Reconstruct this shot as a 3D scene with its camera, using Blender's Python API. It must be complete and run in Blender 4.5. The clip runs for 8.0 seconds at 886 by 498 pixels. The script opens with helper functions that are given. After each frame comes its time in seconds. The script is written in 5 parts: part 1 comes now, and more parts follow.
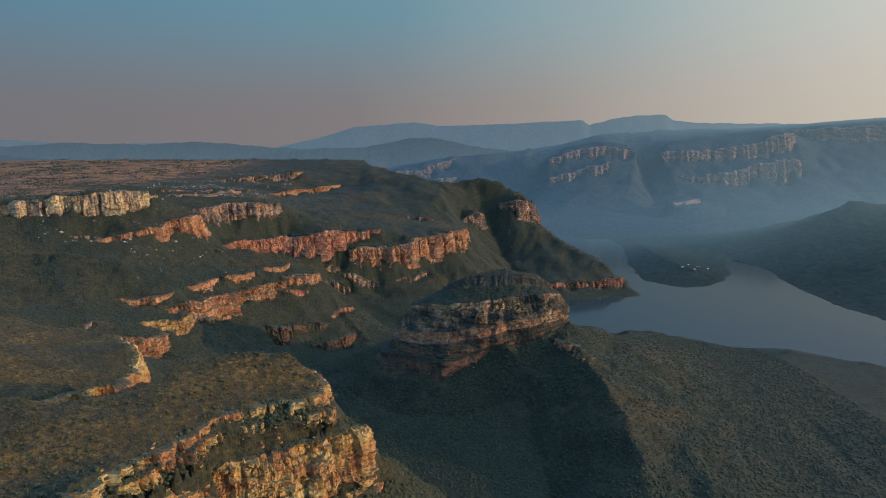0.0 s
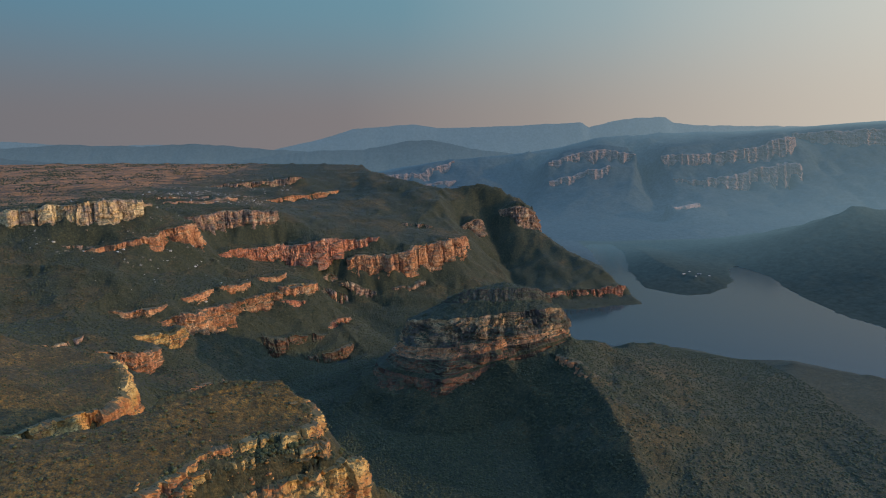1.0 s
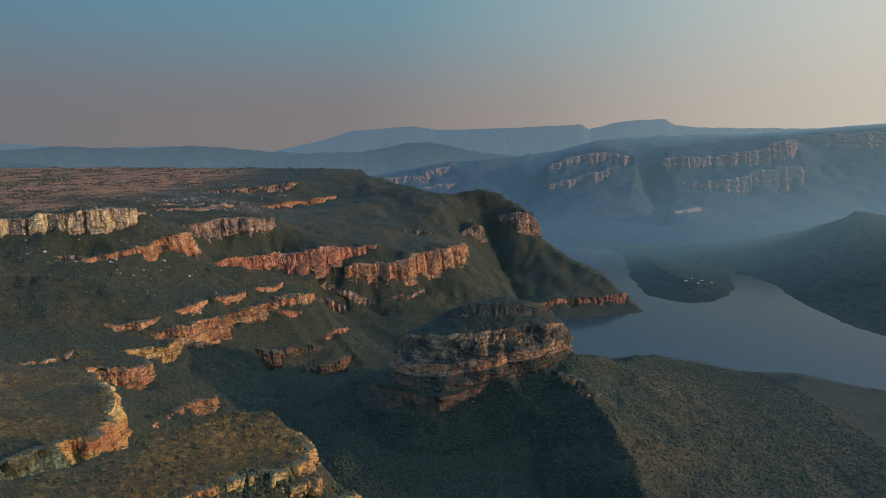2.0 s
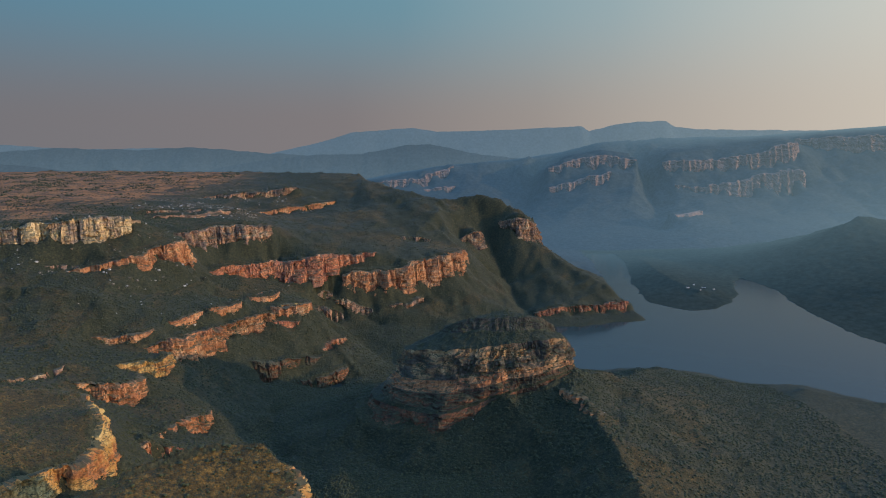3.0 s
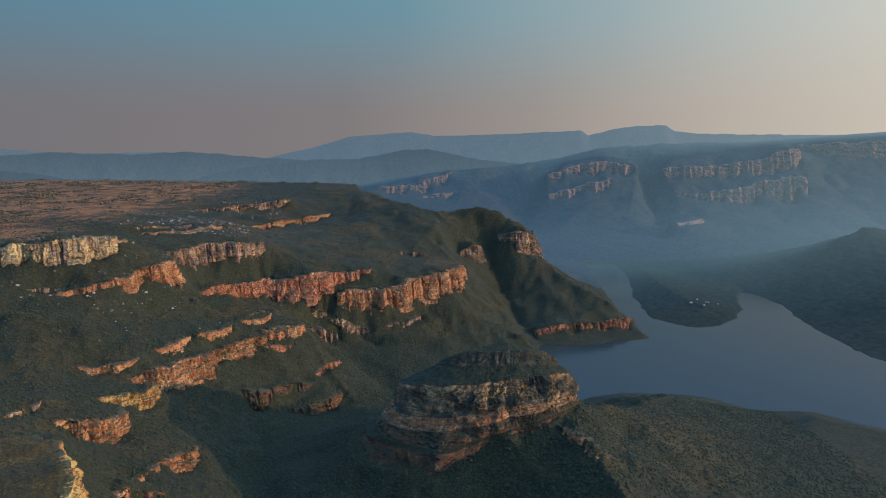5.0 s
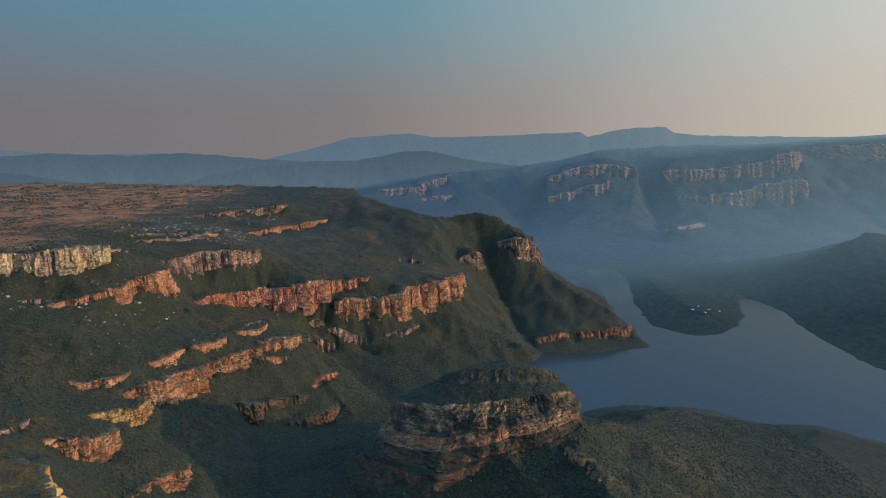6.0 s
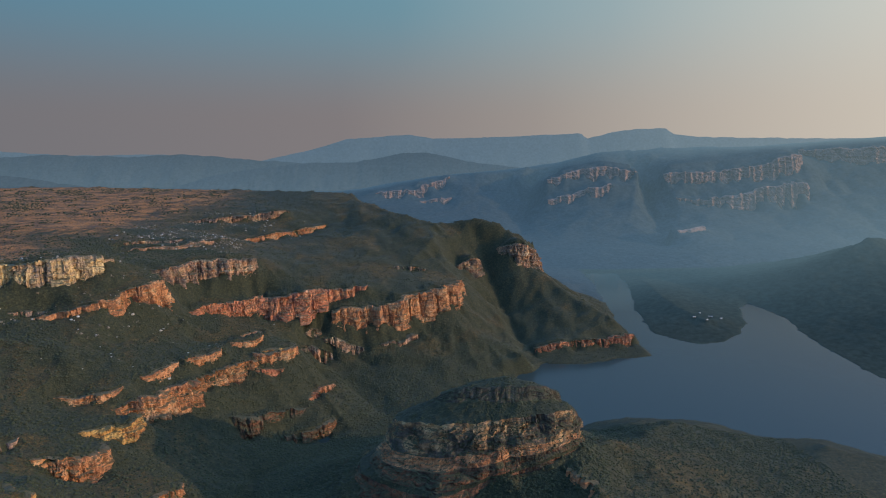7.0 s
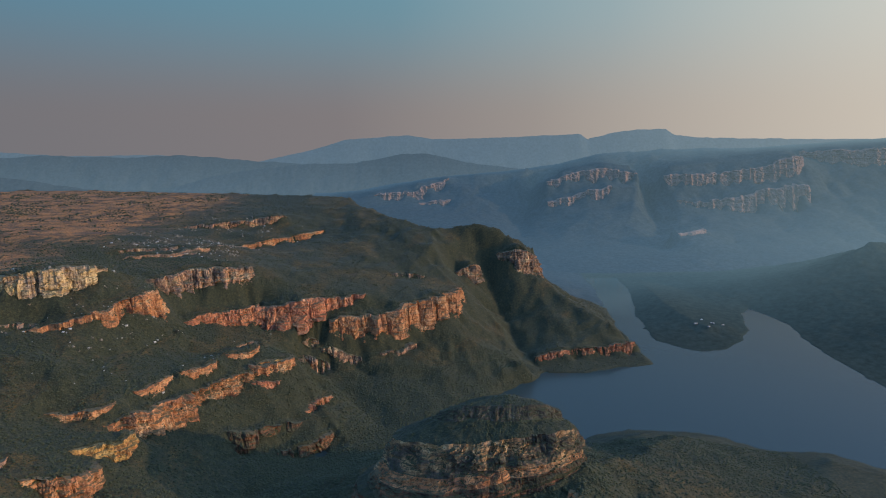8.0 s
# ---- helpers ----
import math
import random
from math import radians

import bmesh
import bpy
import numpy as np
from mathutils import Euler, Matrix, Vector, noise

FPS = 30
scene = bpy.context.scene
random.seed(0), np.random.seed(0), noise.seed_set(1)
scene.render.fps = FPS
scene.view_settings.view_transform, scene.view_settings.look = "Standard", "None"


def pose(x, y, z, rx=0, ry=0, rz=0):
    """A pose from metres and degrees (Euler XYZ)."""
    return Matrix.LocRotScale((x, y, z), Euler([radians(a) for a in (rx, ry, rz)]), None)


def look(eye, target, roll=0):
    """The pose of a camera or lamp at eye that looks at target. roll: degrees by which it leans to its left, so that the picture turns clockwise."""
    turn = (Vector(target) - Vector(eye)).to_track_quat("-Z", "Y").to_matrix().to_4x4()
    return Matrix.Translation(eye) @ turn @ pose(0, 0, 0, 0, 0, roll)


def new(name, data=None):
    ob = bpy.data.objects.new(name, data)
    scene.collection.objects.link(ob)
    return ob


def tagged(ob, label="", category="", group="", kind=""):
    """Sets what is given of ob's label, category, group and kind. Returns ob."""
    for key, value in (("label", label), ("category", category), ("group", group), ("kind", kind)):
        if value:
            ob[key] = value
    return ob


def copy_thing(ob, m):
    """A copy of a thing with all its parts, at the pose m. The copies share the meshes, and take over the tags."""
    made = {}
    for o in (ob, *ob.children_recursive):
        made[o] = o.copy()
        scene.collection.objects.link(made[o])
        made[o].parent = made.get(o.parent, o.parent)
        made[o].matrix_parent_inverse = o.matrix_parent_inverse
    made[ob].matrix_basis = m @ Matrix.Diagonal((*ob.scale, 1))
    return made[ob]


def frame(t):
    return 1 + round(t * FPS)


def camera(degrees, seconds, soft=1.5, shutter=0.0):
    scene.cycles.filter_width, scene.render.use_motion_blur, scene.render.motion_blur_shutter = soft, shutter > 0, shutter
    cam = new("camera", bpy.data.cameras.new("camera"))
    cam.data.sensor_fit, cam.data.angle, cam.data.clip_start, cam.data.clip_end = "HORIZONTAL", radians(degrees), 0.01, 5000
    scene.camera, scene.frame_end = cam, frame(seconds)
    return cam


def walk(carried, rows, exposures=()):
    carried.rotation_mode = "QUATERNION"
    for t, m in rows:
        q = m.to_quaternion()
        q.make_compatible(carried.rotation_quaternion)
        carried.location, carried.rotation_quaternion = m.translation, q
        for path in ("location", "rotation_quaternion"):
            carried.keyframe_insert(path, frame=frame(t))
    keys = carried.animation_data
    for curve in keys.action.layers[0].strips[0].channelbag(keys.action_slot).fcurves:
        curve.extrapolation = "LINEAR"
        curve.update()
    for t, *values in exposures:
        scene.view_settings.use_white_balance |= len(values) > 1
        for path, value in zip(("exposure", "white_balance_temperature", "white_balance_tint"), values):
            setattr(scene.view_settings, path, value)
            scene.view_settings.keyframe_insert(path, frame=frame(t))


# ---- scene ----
cam = camera(70, 8.0, soft=1.1)
PATH = [
    (0, look((0.0, 0.0, 376.0), (0.0, 985.0, 203.6), 0.0)),
    (0.5, look((0.16, 10.1, 382.83), (1.3, 995.1, 210.4), 0.021)),
    (1, look((0.14, 20.88, 390.01), (1.7, 1006.0, 218.1), 0.047)),
    (1.5, look((0.62, 33.51, 396.68), (2.4, 1018.7, 225.1), 0.082)),
    (3, look((1.28, 66.38, 416.81), (4.3, 1051.5, 245.0), 0.143)),
    (3.5, look((1.73, 78.1, 424.2), (5.0, 1063.3, 252.9), 0.143)),
    (4, look((2.14, 88.97, 430.86), (5.9, 1074.2, 259.7), 0.145)),
    (4.5, look((2.48, 100.29, 438.04), (7.1, 1085.6, 267.0), 0.156)),
    (6, look((2.87, 132.38, 459.85), (10.2, 1117.4, 287.8), 0.266)),
    (6.5, look((3.11, 143.14, 467.38), (11.0, 1128.1, 294.8), 0.288)),
    (7, look((3.49, 153.15, 475.2), (12.0, 1138.0, 301.9), 0.289)),
    (7.5, look((3.71, 163.58, 483.36), (12.8, 1148.2, 309.1), 0.289)),
    (8, look((4.02, 173.74, 491.01), (13.6, 1158.1, 315.3), 0.304)),
]
walk(cam, PATH, [(0, 0.0), (8, 0.0)])

# ---- world and sun: low sun to the right of the valley, dust in the lower sky ----
SUN_AZ = radians(105)       # clockwise from +y
SUN_EL = radians(12.2)
world = bpy.data.worlds.new("world")
scene.world = world
world.use_nodes = True
wn, wl = world.node_tree.nodes, world.node_tree.links
sky = wn.new("ShaderNodeTexSky")
sky.sky_type, sky.sun_disc = "NISHITA", False
sky.sun_elevation, sky.sun_rotation = SUN_EL, SUN_AZ
sky.air_density, sky.dust_density, sky.ozone_density, sky.altitude = 1.0, 3.0, 1.5, 800


def world_ramp(stops, source):
    r = wn.new("ShaderNodeValToRGB")
    e = r.color_ramp.elements
    while len(e) < len(stops):
        e.new(0.5)
    for el, (at, c) in zip(e, stops):
        el.position, el.color = at, (*c, 1)
    wl.new(source, r.inputs[0])
    return r.outputs[0]


def world_mix(fac, a, b):
    m = wn.new("ShaderNodeMix")
    m.data_type = "RGBA"
    wl.new(fac, m.inputs["Factor"])
    wl.new(a, m.inputs["A"])
    wl.new(b, m.inputs["B"])
    return m.outputs["Result"]


def world_range(source, a, b, kind="SMOOTHSTEP"):
    m = wn.new("ShaderNodeMapRange")
    m.interpolation_type = kind
    m.inputs["From Min"].default_value, m.inputs["From Max"].default_value = a, b
    wl.new(source, m.inputs["Value"])
    return m.outputs[0]


tc = wn.new("ShaderNodeTexCoord")
sep = wn.new("ShaderNodeSeparateXYZ")
wl.new(tc.outputs["Generated"], sep.inputs[0])
across = world_range(sep.outputs["X"], -0.62, 0.62, "LINEAR")
dust_low = world_ramp([(0.0, (0.175, 0.17, 0.185)), (0.38, (0.215, 0.195, 0.20)), (0.62, (0.32, 0.285, 0.265)), (1.0, (0.60, 0.54, 0.46))], across)
dust_high = world_ramp([(0.0, (0.10, 0.225, 0.315)), (0.45, (0.15, 0.285, 0.355)), (0.7, (0.30, 0.40, 0.43)), (1.0, (0.62, 0.62, 0.56))], across)
lower_sky = world_mix(world_range(sep.outputs["Z"], 0.02, 0.21), dust_low, dust_high)
upper = wn.new("ShaderNodeMix")
upper.data_type, upper.blend_type = "RGBA", "MULTIPLY"
upper.inputs["Factor"].default_value = 1.0
wl.new(sky.outputs[0], upper.inputs["A"])
upper.inputs["B"].default_value = (0.64, 0.84, 1.05, 1)
whole = world_mix(world_range(sep.outputs["Z"], 0.2, 0.6), lower_sky, upper.outputs["Result"])
wl.new(whole, wn["Background"].inputs[0])
wn["Background"].inputs[1].default_value = 1.0

sun = new("sun", bpy.data.lights.new("sun", "SUN"))
sun.data.energy, sun.data.angle, sun.data.color = 4.4, radians(0.7), (1.0, 0.69, 0.40)
sd = Vector((math.sin(SUN_AZ) * math.cos(SUN_EL), math.cos(SUN_AZ) * math.cos(SUN_EL), math.sin(SUN_EL)))
sun.matrix_world = look(sd * 1000, (0, 0, 0))


# ---- noise in numpy ----
def lattice(ix, iy, iz, seed):
    h = (ix.astype(np.int64) * 374761393 + iy.astype(np.int64) * 668265263 + iz.astype(np.int64) * 2147483647 + seed * 974634533) & 0xFFFFFFFF
    h = ((h ^ (h >> 13)) * 1274126177) & 0xFFFFFFFF
    h = ((h ^ (h >> 16)) * 2246822519) & 0xFFFFFFFF
    return ((h ^ (h >> 15)) & 0xFFFF) / 65535.0


def vnoise(x, y, z=None, seed=0):
    """Smooth value noise, -1 to 1."""
    z = np.zeros_like(x) if z is None else z
    fx, fy, fz = np.floor(x), np.floor(y), np.floor(z)
    u, v, w = x - fx, y - fy, z - fz
    u, v, w = u * u * (3 - 2 * u), v * v * (3 - 2 * v), w * w * (3 - 2 * w)
    total = 0
    for a in (0, 1):
        for b in (0, 1):
            for c in (0, 1):
                k = (u if a else 1 - u) * (v if b else 1 - v) * (w if c else 1 - w)
                total = total + k * lattice(fx + a, fy + b, fz + c, seed)
    return total * 2 - 1


def fbm(x, y, z=None, octaves=4, seed=0, gain=0.5):
    total, amp, s = 0, 1.0, 1.0
    for i in range(octaves):
        total = total + amp * vnoise(x * s + 17.3 * i, y * s - 9.1 * i, None if z is None else z * s, seed + i)
        amp, s = amp * gain, s * 2.03
    return total


def smooth(a, b, x):
    t = np.clip((x - a) / (b - a), 0, 1)
    return t * t * (3 - 2 * t)


# ---- the plan: cliffs (rim x, y, z and height of the face; open side to the right of the way) ----
class Cliff:
    def __init__(self, rim, rough=4, step=4, batter=0.2, seed=1, shelf=(22, 4), zigzag=0.0, period=34, broken=0.25, beds=0.7, slab=1.0, gaps=-2.0):
        self.beds, self.slab, self.gaps, self.step = beds, slab, gaps, step
        self.seed, self.batter, self.shelf = seed, batter, shelf
        r = np.array(rim, float)
        s = np.concatenate([[0], np.cumsum(np.hypot(*np.diff(r[:, :2], axis=0).T))])
        n = max(4, int(s[-1] / step))
        q = np.linspace(0, s[-1], n)
        p = np.stack([np.interp(q, s, r[:, i]) for i in range(4)], 1)
        k = np.ones(5) / 5
        for i in range(2):
            p[2:-2, i] = np.convolve(p[:, i], k, "valid")
        ax, ay = p[:, 0].copy(), p[:, 1].copy()
        p[:, 0] += rough * fbm(ax / 30, ay / 30, octaves=3, seed=seed)
        p[:, 1] += rough * fbm(ax / 30, ay / 30, octaves=3, seed=seed + 50)
        p[:, 2] += rough * 0.6 * fbm(ax / 20, ay / 20, octaves=3, seed=seed + 90)
        p[:, 3] *= np.clip(1 + broken * 1.0 * fbm(ax / 24, ay / 24, octaves=3, seed=seed + 70), 0.12, 1.6)
        self.p = p
        if zigzag:
            # buttresses and bays: saw-toothed, the short side of each tooth turned one way
            w = q / period + 0.6 * vnoise(q / (2 * period), q * 0, seed=seed + 33)
            tooth = w - np.floor(w)
            tooth = np.where(tooth < 0.72, tooth / 0.72, (1 - tooth) / 0.28) * (0.4 + 0.6 * lattice(np.floor(w), w * 0, w * 0, seed + 34))
            fade = smooth(0, 25, np.minimum(q, q[-1] - q))
            p[:, :2] += self.normals(p) * (1.2 * zigzag * (tooth - 0.35) * fade)[:, None]
        self.out = self.normals(p)
        self.p = p
        self.s = np.concatenate([[0], np.cumsum(np.hypot(*np.diff(p[:, :2], axis=0).T))])

    @staticmethod
    def normals(p):
        k = np.ones(5) / 5
        t = np.gradient(p[:, :2], axis=0)
        for i in range(2):
            t[2:-2, i] = np.convolve(t[:, i], k, "valid")
        return np.stack([t[:, 1], -t[:, 0]], 1) / np.maximum(np.hypot(t[:, 0], t[:, 1])[:, None], 1e-6)

    def lines(self):
        p, o = self.p, self.out
        inset = min(4.0, 0.4 * self.shelf[0])
        reach = ((self.batter + 0.08) * p[:, 3] + 2.0)[:, None]
        top = np.column_stack([p[:, :2] - o * inset, p[:, 2] + 0.5])
        back = np.column_stack([p[:, :2] - o * self.shelf[0], p[:, 2] + self.shelf[1]])
        scree = p[:, 3] * (0.95 + 0.09 * vnoise(p[:, 0] / 9, p[:, 1] / 9, seed=self.seed + 5))
        foot = np.column_stack([p[:, :2] + o * reach, p[:, 2] - scree])
        under = np.column_stack([p[:, :2] + o * 1.0, p[:, 2] - p[:, 3] + 1.0])
        return top, back, foot, under


CLIFFS = {
    "yellow": Cliff([(-1150, 1050, 250, 6), (-900, 1085, 258, 10), (-790, 1110, 262, 18), (-725, 1136, 269, 32), (-690, 1142, 273, 38), (-668, 1150, 274, 18), (-655, 1146, 276, 40), (-631, 1150, 279, 44), (-609, 1172, 281, 46), (-588, 1190, 282, 40), (-574, 1202, 280, 26), (-566, 1216, 270, 8), (-572, 1250, 264, 3)], 6, zigzag=15, broken=0.2, slab=1.7, seed=11),
    "second": Cliff([(-640, 1090, 194, 3), (-590, 1105, 202, 6), (-549, 1125, 212, 11), (-519, 1164, 220, 24), (-492, 1200, 226, 38), (-476, 1238, 229, 46), (-486, 1264, 229, 24), (-500, 1280, 230, 6)], 5, zigzag=12, broken=0.35, slab=1.5, gaps=-0.7, seed=12),
    "second_high": Cliff([(-520, 1292, 233, 8), (-494, 1312, 234, 32), (-478, 1355, 237, 38), (-437, 1378, 238, 36), (-400, 1390, 236, 36), (-381, 1408, 234, 32), (-366, 1440, 228, 8)], 5, zigzag=12, broken=0.15, slab=1.3, seed=39),
    "red": Cliff([(-452, 1262, 160, 4), (-436, 1282, 166, 12), (-405, 1322, 164, 24), (-368, 1346, 165, 34), (-350, 1364, 164, 30), (-346, 1388, 164, 8)], 4, zigzag=3, broken=0.2, slab=0.8, beds=0.25, seed=13),
    "red_prow": Cliff([(-350, 1376, 163, 20), (-336, 1360, 164, 40), (-300, 1364, 168, 46), (-271, 1380, 175, 54), (-250, 1386, 174, 48), (-238, 1410, 171, 30), (-205, 1424, 168, 22), (-170, 1442, 166, 16), (-140, 1452, 166, 4)], 6, zigzag=14, broken=0.14, slab=1.5, beds=0.6, seed=53),
    "red_wall": Cliff([(-212, 1392, 132, 14), (-188, 1386, 135, 36), (-150, 1396, 137, 44), (-124, 1410, 135, 36), (-93, 1420, 139, 46), (-64, 1442, 146, 50), (-22, 1460, 151, 52), (21, 1496, 157, 46), (42, 1522, 154, 36), (50, 1550, 152, 24), (60, 1590, 150, 6)], 6, zigzag=14, broken=0.12, slab=1.5, beds=0.7, seed=54),
    "crag_a": Cliff([(-352, 1240, 124, 3), (-341, 1262, 125, 12), (-328, 1278, 122, 13), (-312, 1262, 123, 4)], 3, 3, broken=0.5, shelf=(8, 2), beds=1.0, gaps=-0.5, seed=55),
    "crag_b": Cliff([(-292, 1176, 119, 5), (-278, 1196, 120, 18), (-258, 1204, 118, 24), (-246, 1220, 112, 12), (-250, 1240, 110, 3)], 3, 3, broken=0.4, shelf=(8, 2), beds=1.0, seed=56),
    "crag_c": Cliff([(-254, 1348, 94, 3), (-243, 1356, 101, 13), (-232, 1360, 99, 12), (-224, 1374, 92, 3)], 3, 3, broken=0.5, shelf=(8, 2), beds=1.0, seed=57),
    "crag_d": Cliff([(-252, 1300, 79, 4), (-240, 1332, 76, 14), (-217, 1334, 66, 18), (-200, 1350, 54, 5)], 3, 3, broken=0.8, shelf=(8, 2), beds=1.0, gaps=-0.3, seed=58),
    "crag_e": Cliff([(-222, 1350, 83, 3), (-196, 1356, 85, 13), (-161, 1355, 70, 15), (-140, 1368, 60, 4)], 3, 3, broken=0.8, shelf=(8, 2), beds=1.0, gaps=-0.3, seed=59),
    "crag_f": Cliff([(-118, 1366, 66, 3), (-92, 1376, 71, 12), (-66, 1380, 68, 8), (-48, 1408, 77, 12), (-30, 1416, 71, 4)], 3, 3, broken=0.9, shelf=(8, 2), beds=1.0, gaps=-0.2, seed=60),
    "crag_g": Cliff([(-296, 1138, 97, 3), (-275, 1150, 99, 12), (-260, 1156, 93, 10), (-252, 1172, 92, 3)], 3, 3, broken=0.6, shelf=(8, 2), beds=1.0, gaps=-0.4, seed=61),
    "crag_h": Cliff([(-212, 1140, 48, 3), (-196, 1180, 53, 15), (-180, 1208, 48, 9), (-178, 1226, 46, 3)], 3, 3, broken=0.7, shelf=(8, 2), beds=1.0, gaps=-0.3, seed=62),
    "pale_a": Cliff([(-520, 772, 134, 3), (-508, 812, 124, 6), (-498, 842, 122, 7), (-488, 858, 123, 2)], 3, 3, broken=0.7, shelf=(8, 2), beds=1.0, gaps=-0.2, seed=63),
    "pale_b": Cliff([(-672, 1066, 208, 3), (-651, 1100, 206, 7), (-628, 1114, 205, 7), (-606, 1122, 203, 3)], 3, 3, broken=0.7, shelf=(8, 2), beds=1.0, gaps=-0.2, seed=64),
    "pale_c": Cliff([(-650, 1418, 257, 4), (-627, 1460, 258, 10), (-595, 1474, 256, 12), (-546, 1508, 255, 11), (-520, 1524, 254, 4)], 5, 4, broken=0.9, shelf=(8, 2), beds=1.0, gaps=0.0, seed=65),
    "pale_d": Cliff([(-110, 1572, 184, 3), (-73, 1600, 182, 8), (-31, 1602, 174, 8), (-18, 1606, 170, 3)], 4, 4, broken=0.7, shelf=(8, 2), beds=1.0, gaps=0.0, seed=66),
    "low_a": Cliff([(-464, 820, 112, 3), (-447, 831, 110, 15), (-432, 842, 107, 30), (-411, 858, 100, 33), (-404, 876, 100, 12), (-410, 892, 100, 3)], 3, zigzag=6, broken=0.3, shelf=(9, 2), period=18, beds=1.0, seed=14),
    "low_b": Cliff([(-448, 892, 110, 3), (-428, 905, 108, 14), (-416, 920, 106, 18), (-400, 930, 104, 22), (-394, 946, 106, 10), (-398, 958, 107, 3)], 3, zigzag=5, broken=0.4, shelf=(9, 2), period=14, beds=0.7, seed=32),
    "low_c": Cliff([(-430, 950, 116, 4), (-412, 972, 118, 26), (-402, 992, 117, 33), (-380, 1022, 116, 36), (-366, 1058, 114, 30), (-338, 1100, 113, 22), (-312, 1138, 114, 24), (-296, 1152, 114, 16), (-300, 1172, 116, 4)], 4, zigzag=9, broken=0.35, shelf=(9, 2), period=26, beds=1.0, seed=33),
    "low_d": Cliff([(-300, 1160, 121, 3), (-280, 1168, 119, 14), (-262, 1186, 118, 20), (-245, 1210, 116, 15), (-247, 1235, 114, 4)], 3, zigzag=5, broken=0.35, shelf=(9, 2), period=16, beds=0.7, seed=34),
    "ledge_a": Cliff([(-505, 950, 127, 3), (-484, 962, 128, 9), (-455, 970, 131, 10), (-436, 979, 132, 8), (-430, 992, 132, 2)], 4, broken=0.7, shelf=(8, 2), beds=1.0, seed=15),
    "ledge_b": Cliff([(-432, 1015, 136, 3), (-412, 1030, 136, 10), (-398, 1062, 136, 11), (-388, 1078, 135, 3)], 4, broken=0.7, shelf=(8, 2), beds=1.0, seed=35),
    "ledge_c": Cliff([(-385, 1082, 137, 3), (-372, 1100, 136, 12), (-352, 1125, 135, 10), (-346, 1145, 134, 3)], 4, broken=0.6, shelf=(8, 2), beds=1.0, seed=36),
    "ledge_d": Cliff([(-345, 1170, 138, 3), (-328, 1180, 136, 10), (-308, 1200, 134, 9), (-302, 1222, 134, 3)], 4, broken=0.5, shelf=(8, 2), beds=1.0, seed=37),
    "mid": Cliff([(-352, 762, 63, 4), (-343, 772, 64, 10), (-333, 796, 65, 13), (-323, 826, 64, 22), (-315, 846, 60, 18), (-310, 862, 54, 10), (-316, 884, 50, 3)], 4, shelf=(13, 3), broken=0.7, gaps=-0.3, beds=0.8, seed=29),
    "mid_low": Cliff([(-345, 705, 84, 5), (-326, 722, 83, 20), (-312, 735, 70, 14), (-300, 760, 60, 4)], 4, shelf=(9, 2), broken=0.7, gaps=-0.2, seed=67),
    "foot": Cliff([(-308, 1046, 58, 5), (-294, 1054, 56, 30), (-284, 1058, 53, 26), (-272, 1072, 50, 9), (-250, 1092, 50, 10), (-224, 1112, 47, 9), (-205, 1117, 38, 3)], 4, shelf=(13, 3), broken=0.6, gaps=-0.5, slab=1.3, seed=16),
    "foot_low": Cliff([(-240, 1066, 18, 5), (-203, 1080, 18, 12), (-171, 1110, 24, 18), (-158, 1128, 25, 5)], 4, shelf=(13, 3), broken=0.6, gaps=-0.2, seed=68),
    "upper_first": Cliff([(-640, 1760, 262, 4), (-560, 1780, 268, 8), (-475, 1828, 274, 19), (-421, 1835, 281, 22), (-395, 1855, 279, 6)], 5, broken=0.8, gaps=-0.35, seed=17),
    "upper_second": Cliff([(-480, 1650, 231, 4), (-446, 1680, 234, 12), (-400, 1730, 237, 14), (-329, 1800, 242, 13), (-296, 1840, 244, 5)], 5, broken=0.6, seed=18),
    "upper_third": Cliff([(-620, 1400, 250, 4), (-560, 1450, 252, 8), (-500, 1500, 252, 8), (-470, 1560, 250, 4)], 6, broken=0.9, seed=30),
    "nose": Cliff([(48, 1718, 155, 4), (69, 1716, 167, 22), (90, 1718, 176, 44), (105, 1732, 172, 46), (110, 1755, 155, 16)], 3, shelf=(16, 10), zigzag=4, period=14, beds=0.8, seed=19),
    "knob": Cliff([(154, 1775, 192, 6), (183, 1763, 202, 22), (210, 1757, 207, 48), (235, 1760, 204, 60), (255, 1772, 190, 56), (267, 1795, 165, 40), (276, 1830, 136, 8)], 3, shelf=(16, 12), zigzag=5, period=20, beds=0.8, seed=20),
    "shore": Cliff([(222, 1476, 22, 5), (250, 1494, 28, 16), (301, 1508, 29, 14), (370, 1527, 27, 12), (406, 1540, 30, 22), (448, 1552, 30, 18), (464, 1566, 24, 4)], 4, shelf=(13, 3), broken=0.6, beds=0.7, gaps=-0.3, seed=21),
    "bluff_far": Cliff([(-338, 457, 168, 1), (-331, 476, 164, 14), (-326, 499, 163, 22), (-314, 523, 161, 24), (-301, 537, 158, 20), (-294, 547, 157, 22), (-294, 562, 157, 26), (-299, 580, 162, 34), (-305, 598, 166, 38), (-310, 610, 167, 38), (-320, 624, 165, 26), (-333, 638, 163, 14), (-354, 664, 160, 7), (-400, 705, 153, 4)], 4, batter=0.16, zigzag=4, shelf=(8, 4), period=24, slab=1.8, seed=22),
